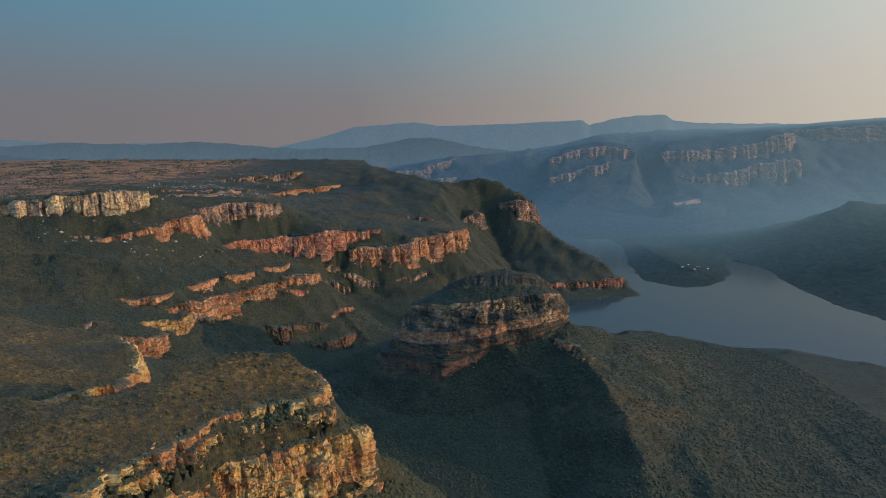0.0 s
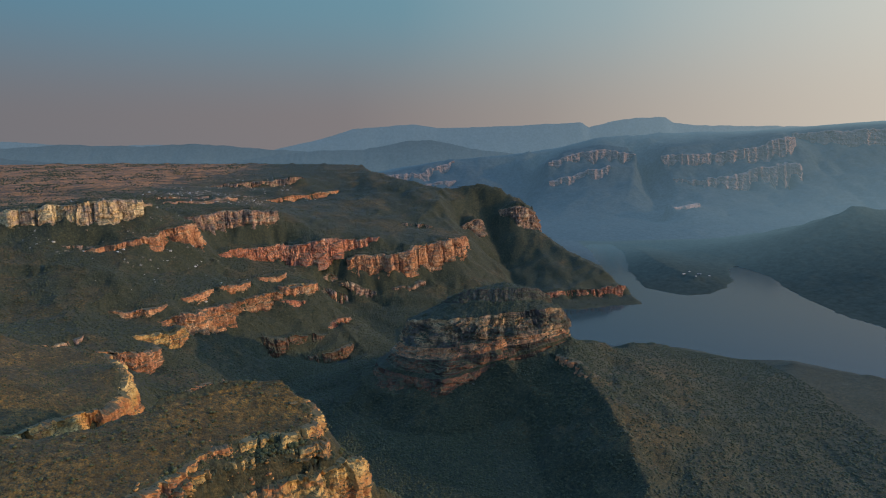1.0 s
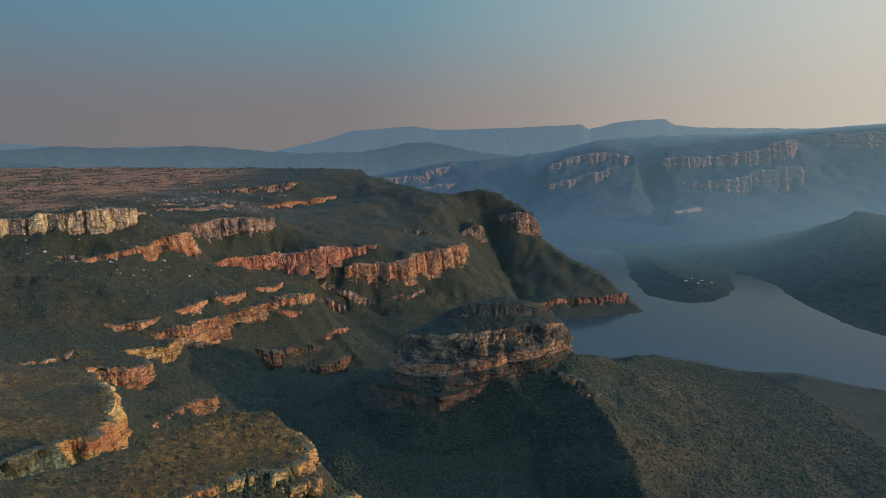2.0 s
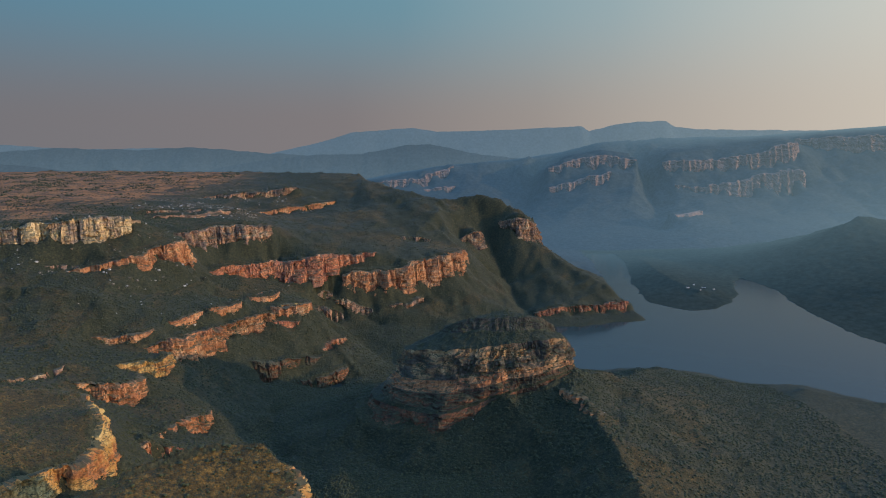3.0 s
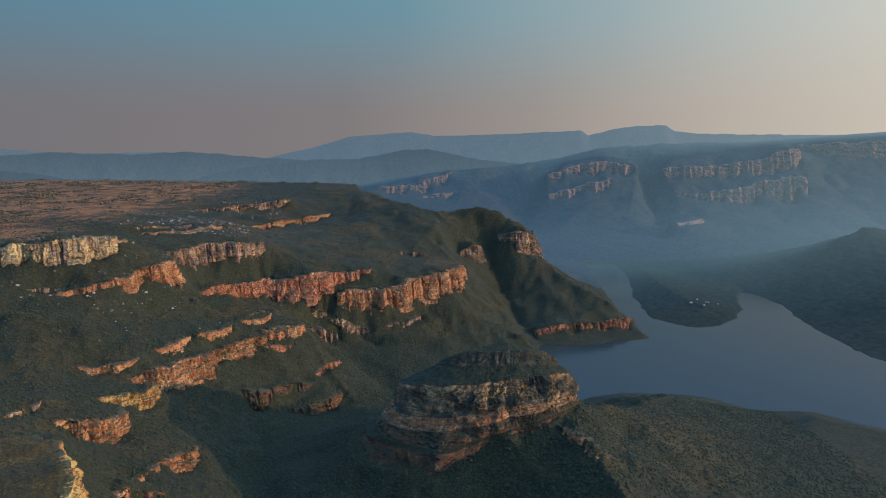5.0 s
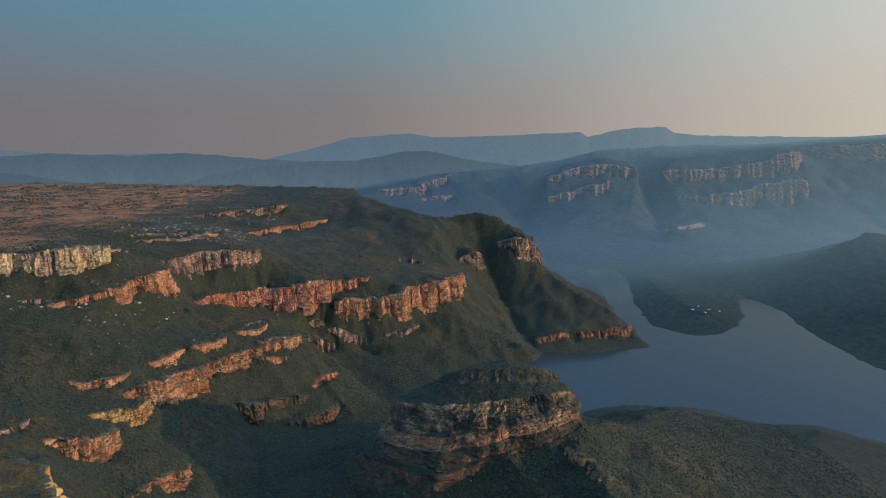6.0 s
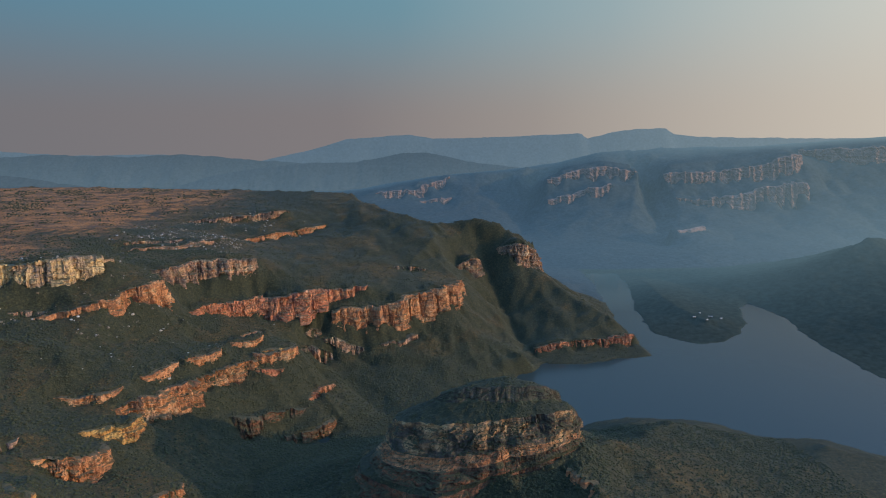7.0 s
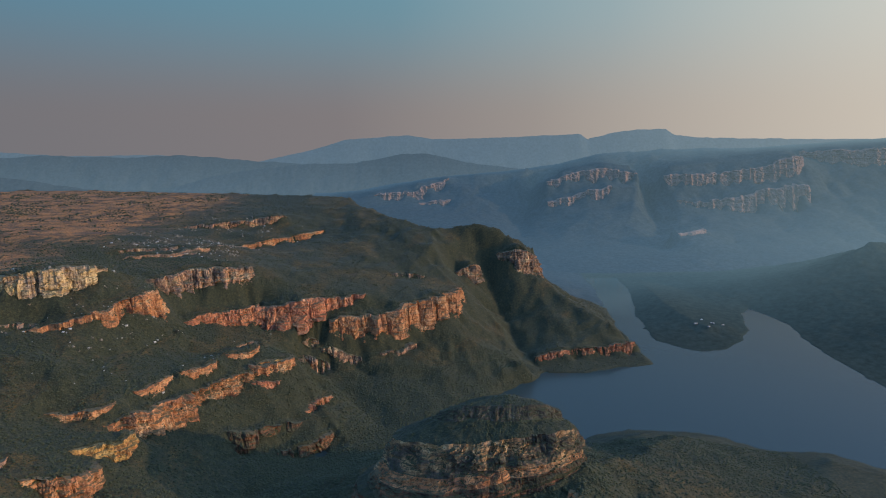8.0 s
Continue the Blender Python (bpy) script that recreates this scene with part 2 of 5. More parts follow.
    "bluff_far_step": Cliff([(-390, 422, 184, 2), (-366, 434, 177, 9), (-347, 446, 171, 10), (-336, 457, 167, 7), (-331, 466, 165, 2)], 3, 3, broken=0.6, shelf=(7, 2), beds=1.0, gaps=-0.4, seed=82),
    "bluff_top": Cliff([(-235, 200, 199, 3), (-195, 270, 197, 4), (-180, 315, 196, 3.6), (-165, 354, 195, 4), (-145, 393, 195, 4.5), (-131, 400, 196, 6), (-118, 409, 196, 6), (-107, 412, 196, 7), (-99, 419, 197, 9), (-91, 427, 197, 9), (-88, 434, 196, 7), (-90, 446, 198, 3), (-99, 456, 204, 2)], 2.5, 3, broken=0.8, shelf=(6, 1.5), zigzag=3, period=11, beds=1.0, gaps=-0.35, seed=23),
    "bluff_second": Cliff([(-176, 312, 188, 3), (-160, 350, 188, 4), (-139, 386, 189, 5), (-126, 394, 189, 6), (-116, 402, 189, 5), (-107, 405, 189, 6), (-97, 409, 189, 6), (-86, 416, 189, 5), (-76, 424, 187, 3)], 3, 3, broken=0.9, shelf=(5, 0.8), zigzag=3, period=11, beds=1.0, gaps=-0.2, seed=38),
    "bluff_low": Cliff([(-290, 150, 174, 20), (-230, 225, 174, 26), (-188, 292, 173, 30), (-160, 342, 172, 30), (-136, 377, 171, 30), (-118, 386, 171, 30), (-106, 393, 172, 30), (-96, 398, 172, 29), (-87, 406, 172, 30), (-76, 412, 172, 30), (-65, 421, 171, 31), (-59, 431, 167, 28), (-61, 447, 161, 14)], 3, 3, batter=0.14, shelf=(5, 1.5), zigzag=4, period=24, slab=1.5, seed=24),
    "bluff_step": Cliff([(-150, 300, 122, 8), (-110, 355, 124, 10), (-80, 406, 128, 10), (-62, 416, 128, 12), (-53, 428, 126, 10), (-44, 446, 122, 4)], 3, shelf=(13, 3), broken=0.7, beds=0.7, seed=31),
    "ridge_crag": Cliff([(140, 800, 118, 2), (150, 789, 119, 6), (158, 777, 119, 5), (166, 762, 116, 6), (172, 748, 112, 4), (178, 735, 109, 2)], 2, 3, broken=0.9, shelf=(4, 1), beds=1.0, gaps=0.12, seed=84),
}

# the dome in rings from the summit down, each anticlockwise from the back (x, y, z); the piece that ends at the ring
DOME_AT = (84, 866)
DOME_RINGS = [
    ("", 0, [(84.3, 866, 197), (84, 866.3, 197), (83.7, 866, 197), (84, 865.7, 197)]),
    ("cap", 14, [(142, 882, 174), (84, 898, 180), (28, 890, 172), (8, 868, 174), (20, 857, 183), (38, 849, 190), (66, 843, 193), (88, 841, 195), (114, 843, 194), (131, 849, 190), (147, 861, 178)]),
    ("cap_cliff", 16, [(144, 884, 168), (84, 901, 173), (26, 893, 165), (-4, 868, 165), (13, 850, 171), (40, 842, 175), (66, 838, 177), (88, 835, 177), (114, 837, 178), (134, 845, 177), (150, 860, 168)]),
    ("cap_slope", 14, [(166, 884, 150), (100, 915, 154), (20, 918, 148), (-36, 892, 143), (-34, 852, 151), (-8, 836, 157), (27, 822, 162), (64, 821, 168), (109, 823, 174), (138, 829, 173), (156, 842, 170)]),
    ("rim_ledge", 5, [(170, 884, 142), (100, 924, 146), (20, 930, 139), (-46, 892, 138), (-42, 847, 149), (-11, 829, 155), (27, 815, 160), (64, 815, 165), (109, 817, 171), (140, 822, 171), (157, 836, 168)]),
    ("upper_wall", 44, [(178, 886, 116), (100, 944, 118), (20, 950, 110), (-62, 892, 106), (-48, 843, 113), (-11, 820, 118), (14, 808, 123), (30, 806, 127), (84, 807, 137), (135, 812, 141), (160, 831, 142)]),
    ("red_band", 16, [(182, 887, 110), (100, 950, 110), (20, 958, 100), (-72, 892, 94), (-58, 838, 101), (-14, 813, 104), (8, 801, 108), (32, 801, 114), (84, 803, 127), (135, 809, 134), (162, 830, 136)]),
    ("lower_wall", 22, [(184, 888, 106), (100, 956, 102), (20, 966, 92), (-80, 892, 82), (-66, 834, 86), (-18, 806, 87), (3, 792, 88), (34, 794, 98), (60, 796, 107), (97, 800, 117), (135, 806, 128), (167, 829, 131)]),
    ("bench", 8, [(186, 889, 102), (100, 960, 97), (20, 974, 84), (-92, 892, 78), (-88, 850, 80), (-54, 822, 81), (-16, 797, 85), (2, 786, 88), (34, 792, 94), (60, 795, 104), (97, 799, 114), (135, 805, 125), (168, 828, 128)]),
    ("foot_cliff", 26, [(188, 890, 98), (100, 964, 92), (20, 982, 76), (-116, 892, 62), (-112, 844, 60), (-92, 822, 54), (-50, 800, 56), (-3, 781, 61), (16, 785, 74), (36, 790, 84), (60, 794, 94), (97, 797, 106), (135, 803, 119), (169, 827, 124)]),
]


def ring_at(points, turn):
    """Distance from the dome's axis and height, at angles from -pi to pi."""
    a = np.array(points, float)
    t, r = np.arctan2(a[:, 1] - DOME_AT[1], a[:, 0] - DOME_AT[0]), np.hypot(a[:, 0] - DOME_AT[0], a[:, 1] - DOME_AT[1])
    o = np.argsort(t)
    return np.interp(turn, t[o], r[o], period=2 * math.pi), np.interp(turn, t[o], a[o, 2], period=2 * math.pi)


# crests, valley lines and shores (x, y, z)
LINES = [
    [(-2000, 2300, 292), (-1346, 2400, 296), (-882, 2300, 302), (-552, 2200, 305), (-330, 2135, 307), (-285, 2115, 305), (-240, 2060, 298), (-205, 1985, 288), (-141, 1900, 276), (-60, 1850, 266), (9, 1800, 257)],
    [(-2000, 1200, 262), (-1500, 1400, 272), (-900, 1500, 280), (-700, 1550, 276)],
    [(-2000, 2450, 250), (-1346, 2520, 230), (-882, 2420, 230), (-552, 2310, 230), (-300, 2240, 225), (-120, 2120, 200), (0, 2000, 190)],
    [(-2000, 2700, 100), (-600, 2600, 90), (-200, 2400, 60), (0, 2300, 40), (150, 2250, 20), (300, 2050, 30)],
    [(-16, 1850, 250), (24, 1845, 254), (63, 1840, 259), (103, 1835, 263), (150, 1830, 255), (196, 1822, 245), (227, 1812, 230), (247, 1805, 206), (262, 1850, 205)],
    [(226, 1456, 3), (215, 1482, 7), (198, 1530, 17), (182, 1590, 34), (164, 1660, 62), (146, 1720, 100), (130, 1765, 146), (122, 1795, 188), (95, 1830, 238)],
    [(270, 1745, 130), (300, 1690, 110), (350, 1640, 88), (420, 1585, 54), (455, 1556, 31)],
    [(455, 1530, 12), (484, 1489, 0)],
    [(250, 1930, 120), (330, 1900, 66), (420, 1850, 30), (468, 1800, 10)],
    [(200, 2080, 90), (340, 2060, 52), (430, 2010, 20), (490, 1990, 4)],
    [(250, 2260, 40), (420, 2230, 18), (515, 2200, 3)],
    [(-60, 1620, 190), (-20, 1700, 215), (0, 1750, 238)],
    # slopes under the plateau
    [(-1150, 930, 215), (-900, 960, 205), (-700, 1000, 198), (-574, 1028, 185), (-520, 1060, 172), (-467, 1123, 157), (-450, 1200, 158), (-434, 1262, 150)],
    [(-1000, 700, 190), (-760, 780, 165), (-600, 840, 142), (-520, 880, 130)],
    [(-560, 700, 170), (-480, 720, 150), (-420, 760, 120)],
    [(-238, 1228, 100), (-205, 1185, 66), (-165, 1135, 34), (-125, 1105, 10)],
    [(-195, 1295, 46), (-140, 1240, 16), (-85, 1180, 5)],
    [(-445, 1225, 166), (-405, 1195, 128), (-345, 1205, 116)],
    [(-620, 1085, 205), (-640, 1020, 184), (-640, 940, 158), (-600, 870, 128)],
    [(-540, 1085, 186), (-530, 1010, 166), (-520, 955, 146)],
    [(-248, 1344, 95), (-205, 1345, 70), (-160, 1349, 46), (-120, 1330, 34)],
    [(-232, 1235, 70), (-210, 1261, 48), (-175, 1232, 34), (-150, 1212, 25), (-110, 1170, 12)],
    [(-250, 960, 12), (-190, 1020, 6), (-110, 1090, 5), (0, 1130, 4), (80, 1180, 1)],
    [(-100, 1380, 66), (0, 1396, 62), (50, 1420, 52)],
    [(41, 1512, 124), (56, 1492, 90), (107, 1462, 60), (159, 1426, 40), (189, 1408, 24)],
    [(70, 1600, 135), (110, 1585, 92)],
    [(30, 1650, 170), (80, 1660, 128)],
    # bluffs
    [(-97, 445, 205), (-107, 453, 209), (-120, 465, 214), (-136, 464, 214), (-166, 446, 212), (-231, 380, 210), (-300, 350, 213), (-450, 300, 222)],
    [(-53, 442, 148), (-41, 456, 131), (-20, 478, 102), (10, 500, 62)],
    [(-75, 500, 118), (-120, 512, 138), (-180, 490, 142), (-240, 476, 138), (-300, 468, 142), (-318, 450, 152), (-345, 428, 168), (-480, 390, 192)],
    [(-250, 560, 110), (-255, 620, 100), (-290, 680, 90), (-300, 740, 60)],
    [(-330, 632, 166), (-360, 640, 173), (-390, 642, 178), (-430, 648, 184), (-480, 650, 192), (-560, 640, 206), (-700, 600, 230)],
    [(-345, 545, 172), (-400, 540, 186), (-470, 525, 200), (-580, 500, 218)],
    [(-420, 705, 150), (-520, 690, 168)],
    # valley floor in front of the dome
    [(-250, 960, 10), (-230, 880, 6), (-200, 800, 5), (-170, 720, 5), (-130, 640, 6), (-80, 580, 6), (-10, 530, 6), (80, 480, 6), (200, 420, 6), (320, 330, 6)],
    [(-150, 850, 42), (-110, 790, 36), (-50, 752, 30), (10, 738, 34), (60, 742, 42), (100, 756, 60)],
    # shoulder of the dome, towards the lake, and its ridge
    [(182, 850, 118), (200, 862, 112), (220, 885, 101), (246, 915, 88), (300, 985, 64), (356, 1060, 42), (438, 1119, 14), (480, 1140, 2)],
    [(166, 818, 124), (164, 790, 121), (168, 758, 114), (176, 722, 108), (186, 690, 100), (196, 650, 84), (200, 610, 62), (198, 560, 40), (192, 500, 22)],
    [(104, 735, 52), (108, 690, 32), (112, 620, 14), (110, 540, 8)],
    [(330, 800, 60), (340, 720, 44), (347, 642, 31), (360, 560, 22)],
    [(450, 900, 34), (470, 780, 28), (460, 620, 18), (470, 500, 12)],
    [(540, 1035, 5), (597, 1048, 14), (654, 1005, 14), (709, 966, 14), (860, 840, 14), (1100, 640, 18)],
    [(620, 800, 16), (700, 600, 14), (800, 400, 14)],
    [(60, 960, 90), (40, 1010, 54), (20, 1060, 24), (10, 1110, 6)],
    [(250, 1000, 50), (240, 1080, 20), (230, 1130, 2)],
    # peninsula and the hill beyond the lake
    [(700, 2330, 3), (690, 2150, 10), (660, 1950, 22), (660, 1800, 24), (690, 1700, 20), (740, 1730, 15), (790, 1790, 6)],
    [(760, 2330, 3), (800, 2100, 8), (830, 1950, 5)],
    [(2300, 2300, 200), (1700, 2230, 158), (1500, 2180, 150), (1420, 2155, 164), (1387, 2150, 168), (1340, 2130, 152), (1250, 2080, 112), (1100, 2010, 52), (990, 1965, 16)],
    [(2300, 1500, 120), (1500, 1500, 70), (1100, 1400, 22)],
    # slopes beyond the lake
    [(-400, 2700, 60), (200, 2600, 20), (600, 2480, 10), (1000, 2420, 12), (1500, 2480, 40), (2200, 2600, 90), (2300, 2700, 100)],
]
# the lake's shore, closed
SHORE = [(1000, 880), (770, 985), (705, 1035), (630, 1096), (521, 1110), (480, 1150), (400, 1180), (300, 1170), (230, 1135), (150, 1130), (95, 1150), (80, 1200), (110, 1290), (150, 1360), (204, 1402), (232, 1446), (280, 1436), (376, 1462), (484, 1492),
         (477, 1630), (484, 1800), (508, 2040), (530, 2240), (530, 2350), (645, 2360), (630, 2200), (608, 2090), (569, 1925), (545, 1770), (541, 1660), (575, 1605), (620, 1575), (690, 1600), (760, 1660), (815, 1740), (832, 1820), (870, 1900), (925, 1950), (940, 1800), (905, 1600), (892, 1456), (905, 1350), (940, 1240), (1000, 1120)]

# the far wall beyond the lake
FAR_CLIFFS = {
    "far_one": Cliff([(560, 3385, 268, 18), (612, 3400, 282, 34), (739, 3420, 322, 58), (866, 3432, 335, 62), (960, 3415, 322, 50), (1029, 3400, 306, 12)], 9, 10, shelf=(40, 10), zigzag=16, broken=0.6, seed=71),
    "far_two": Cliff([(540, 3290, 170, 10), (575, 3300, 180, 34), (680, 3300, 205, 34), (745, 3300, 231, 38), (853, 3300, 254, 34), (872, 3312, 254, 8)], 9, 10, shelf=(40, 10), zigzag=16, broken=0.6, seed=72),
    "far_three": Cliff([(1150, 3360, 296, 10), (1188, 3350, 306, 56), (1300, 3350, 312, 62), (1419, 3350, 316, 62), (1534, 3350, 334, 74), (1648, 3350, 350, 70), (1720, 3350, 384, 95), (1793, 3361, 404, 105), (1850, 3400, 400, 20)], 10, 10, shelf=(40, 10), zigzag=20, broken=0.5, seed=73),
    "far_four": Cliff([(1160, 3230, 190, 12), (1300, 3215, 185, 32), (1447, 3200, 210, 66), (1581, 3200, 250, 92), (1718, 3200, 272, 112), (1790, 3225, 268, 80)], 12, 10, shelf=(40, 10), zigzag=22, broken=0.6, seed=74),
    "far_five": Cliff([(1020, 2790, 94, 5), (1062, 2796, 98, 15), (1132, 2820, 110, 18), (1150, 2840, 108, 4)], 5, 8, shelf=(40, 10), seed=75),
    "far_six": Cliff([(-330, 3480, 190, 10), (-271, 3500, 197, 40), (-119, 3500, 204, 42), (-28, 3560, 237, 44), (64, 3600, 266, 26)], 10, 10, shelf=(40, 10), zigzag=16, broken=0.6, seed=76),
    "far_seven": Cliff([(-90, 3440, 150, 8), (-57, 3450, 156, 24), (62, 3450, 169, 28), (84, 3462, 168, 8)], 8, 10, shelf=(40, 10), broken=0.7, seed=77),
    "far_eight": Cliff([(1930, 3560, 420, 30), (2050, 3480, 430, 70), (2300, 3400, 442, 90), (2700, 3340, 460, 90), (3500, 3300, 480, 90)], 14, 14, shelf=(40, 10), seed=78),
}
FAR_LINES = [
    [(-700, 3480, 110), (-300, 3570, 205), (64, 3650, 272), (400, 3660, 290), (640, 3700, 330), (900, 3770, 390), (1100, 3800, 415), (1374, 3806, 428), (1702, 3806, 434), (1900, 3806, 444), (1950, 3806, 446), (1990, 3806, 450), (2195, 3806, 466), (2579, 3806, 496), (3600, 3806, 520)],
    # ravine between the two spurs
    [(1090, 3660, 350), (1085, 3540, 250), (1070, 3400, 165), (1050, 3200, 95), (1010, 2980, 48), (960, 2760, 18)],
    # first spur: nose, and the valley on its far side
    [(1000, 3330, 240), (940, 3190, 160), (880, 3050, 100), (800, 2840, 40)],
    [(520, 3640, 230), (470, 3450, 130), (420, 3250, 66), (390, 3000, 28)],
    [(560, 3330, 190), (520, 3230, 110)],
    # second spur
    [(1130, 3380, 240), (1125, 3260, 150), (1110, 3100, 96)],
    [(1400, 3090, 130), (1330, 2930, 92), (1250, 2760, 52)],
    [(1780, 3130, 170), (1760, 2950, 120), (1700, 2750, 66)],
    [(1560, 3060, 110), (1540, 2900, 74)],
    [(1930, 3300, 250), (1950, 3050, 150), (1900, 2800, 84)],
    [(2300, 3200, 280), (2250, 2950, 170), (2200, 2700, 96)],
    [(1190, 3440, 345), (1500, 3470, 372), (1760, 3470, 410), (1850, 3560, 425)],
    [(640, 3520, 318), (860, 3540, 362), (1010, 3520, 345)],
    [(-700, 2800, 18), (0, 2700, 10), (400, 2560, 5), (620, 2380, 2), (900, 2390, 4), (1150, 2420, 10), (1500, 2480, 34), (2200, 2560, 70), (3600, 2600, 120)],
    [(-700, 2320, -12), (500, 2330, -12), (900, 2330, -8), (1300, 2330, -10), (3600, 2330, -10)],
]

# ---- the lie of the land: heights that run evenly between the lines of the plan ----
def along(line, step=2.0):
    a = np.array(line, float)
    s = np.concatenate([[0], np.cumsum(np.hypot(*np.diff(a[:, :2], axis=0).T))])
    q = np.linspace(0, s[-1], max(2, int(s[-1] / step)))
    return np.stack([np.interp(q, s, a[:, i]) for i in range(3)], 1)


def in_shape(shape, X, Y):
    inside = np.zeros(X.shape, bool)
    for (ax, ay), (bx, by) in zip(shape, shape[1:] + shape[:1]):
        inside ^= ((ay > Y) != (by > Y)) & (X < (bx - ax) * (Y - ay) / (by - ay + 1e-9) + ax)
    return inside


def even_out(weight, value, level=0):
    ny, nx = weight.shape
    have = weight > 0
    if min(nx, ny) <= 12 or level > 6:
        z = np.full(weight.shape, value.sum() / max(weight.sum(), 1))
        turns = 200
    else:
        py, px = ny % 2, nx % 2
        w = np.pad(weight, ((0, py), (0, px)))
        v = np.pad(value, ((0, py), (0, px)))
        h2 = (w.shape[0] // 2, 2, w.shape[1] // 2, 2)
        z = even_out(w.reshape(h2).sum((1, 3)), v.reshape(h2).sum((1, 3)), level + 1)
        z = np.repeat(np.repeat(z, 2, 0), 2, 1)[:ny, :nx]
        turns = 60 if level else 45
    fixed = np.where(have, value / np.maximum(weight, 1e-9), 0)
    for _ in range(turns):
        z = np.where(have, fixed, z)
        p = np.pad(z, 1, mode="edge")
        z = 0.25 * (p[:-2, 1:-1] + p[2:, 1:-1] + p[1:-1, :-2] + p[1:-1, 2:])
    return np.where(have, fixed, z)


class Land:
    def __init__(self, cell, x0, x1, y0, y1, lines, cliffs, lake=None, more=[]):
        self.cell, self.x0, self.y0 = cell, x0, y0
        self.nx, self.ny = nx, ny = int((x1 - x0) / cell), int((y1 - y0) / cell)
        known = [along(l) for l in lines + more] + [along(l) for c in cliffs for l in c.lines()]
        if lake is not None:
            known.append(lake)
        known = np.concatenate(known)
        i = ((known[:, 0] - x0) / cell).astype(int)
        j = ((known[:, 1] - y0) / cell).astype(int)
        ok = (i >= 0) & (i < nx) & (j >= 0) & (j < ny)
        weight, value = np.zeros((ny, nx)), np.zeros((ny, nx))
        np.add.at(weight, (j[ok], i[ok]), 1.0)
        np.add.at(value, (j[ok], i[ok]), known[ok, 2])
        if lake is not None:
            X, Y = np.meshgrid(x0 + cell * (np.arange(nx) + 0.5), y0 + cell * (np.arange(ny) + 0.5))
            wet = in_shape([tuple(a[:2]) for a in lake[::4]], X, Y) & (weight == 0)
            value, weight = np.where(wet, -7.0, value), np.where(wet, 1.0, weight)
        self.z = even_out(weight, value)
        near = np.zeros((ny, nx))
        rims = np.concatenate([along(c.p[:, :3]) for c in cliffs])
        i = np.clip(((rims[:, 0] - x0) / cell).astype(int), 0, nx - 1)
        j = np.clip(((rims[:, 1] - y0) / cell).astype(int), 0, ny - 1)
        near[j, i] = 1.0
        for _ in range(26):
            q = np.pad(near, 1)
            near = np.maximum(near, 0.89 * np.maximum.reduce([q[:-2, 1:-1], q[2:, 1:-1], q[1:-1, :-2], q[1:-1, 2:]]))
        self.wild = 1 - 0.85 * np.clip(near * 1.3, 0, 1)
        gy, gx = np.gradient(self.z, cell)
        self.tilt = np.hypot(gx, gy)

    def at(self, field, X, Y):
        fx = np.clip((X - self.x0) / self.cell - 0.5, 0, self.nx - 1.001)
        fy = np.clip((Y - self.y0) / self.cell - 0.5, 0, self.ny - 1.001)
        i, j = fx.astype(int), fy.astype(int)
        a, b = fx - i, fy - j
        return (field[j, i] * (1 - a) + field[j, i + 1] * a) * (1 - b) + (field[j + 1, i] * (1 - a) + field[j + 1, i + 1] * a) * b


shore = along([(x, y, 0.4) for x, y in SHORE + SHORE[:1]])
shore[:, 0] += 7 * fbm(shore[:, 0] / 40, shore[:, 1] / 40, seed=41)
shore[:, 1] += 7 * fbm(shore[:, 0] / 40, shore[:, 1] / 40, seed=45)
turns = np.linspace(-math.pi, math.pi, 240)
base_r, base_z = ring_at(DOME_RINGS[-1][2], turns)
base_xy = np.stack([DOME_AT[0] + base_r * np.cos(turns), DOME_AT[1] + base_r * np.sin(turns)], 1)
NEAR = Land(3.0, -2000, 2304, 96, 2720, LINES, CLIFFS.values(), shore, [np.column_stack([base_xy, base_z + 4.0])])
FAR = Land(10.0, -700, 3600, 2320, 3810, FAR_LINES, FAR_CLIFFS.values())


def hills(land, X, Y, grain=1.0):
    Z = land.at(land.z, X, Y)
    rugged = np.clip(land.at(land.tilt, X, Y), 0.06, 0.7)
    wild = land.at(land.wild, X, Y)
    warp = 22 * grain * vnoise(X / (70 * grain), Y / (70 * grain), seed=6)
    folds = (10 - 28 * np.abs(fbm((X + warp) / (120 * grain), (Y - warp) / (120 * grain), octaves=3, seed=8))) * (1.0 if grain == 1.0 else 0.6 if grain > 2 else 0.45)
    small = 7.0 * fbm(X / (30 * grain), Y / (30 * grain), octaves=4, seed=9)
    return Z + smooth(0.5, 14, Z) * rugged * grain * (wild * folds + (0.35 + 0.65 * wild) * small)


def ground_height(X, Y):
    Z = hills(NEAR, X, Y)
    Z = Z - 60 * smooth(2300, 2340, Y) * smooth(-260, -200, X)
    Z = np.where(Y > 2450, Z - (Y - 2450) * 0.5, Z)
    return np.maximum(Z, -30.0)


# ---- materials ----
def material(name, rough=0.9):
    m = bpy.data.materials.new(name)
    m.use_nodes = True
    b = m.node_tree.nodes["Principled BSDF"]
    b.inputs["Roughness"].default_value = rough
    b.inputs["Specular IOR Level"].default_value = 0.2
    return m, m.node_tree.nodes, m.node_tree.links, b


def ramp(nodes, stops):
    r = nodes.new("ShaderNodeValToRGB")
    e = r.color_ramp.elements
    while len(e) < len(stops):
        e.new(0.5)
    for el, (at, c) in zip(e, stops):
        el.position, el.color = at, (*c, 1)
    return r


def noise_node(nodes, links, vec, scale, detail=6, rough=0.6):
    n = nodes.new("ShaderNodeTexNoise")
    n.inputs["Scale"].default_value, n.inputs["Detail"].default_value, n.inputs["Roughness"].default_value = scale, detail, rough
    links.new(vec, n.inputs["Vector"])
    return n


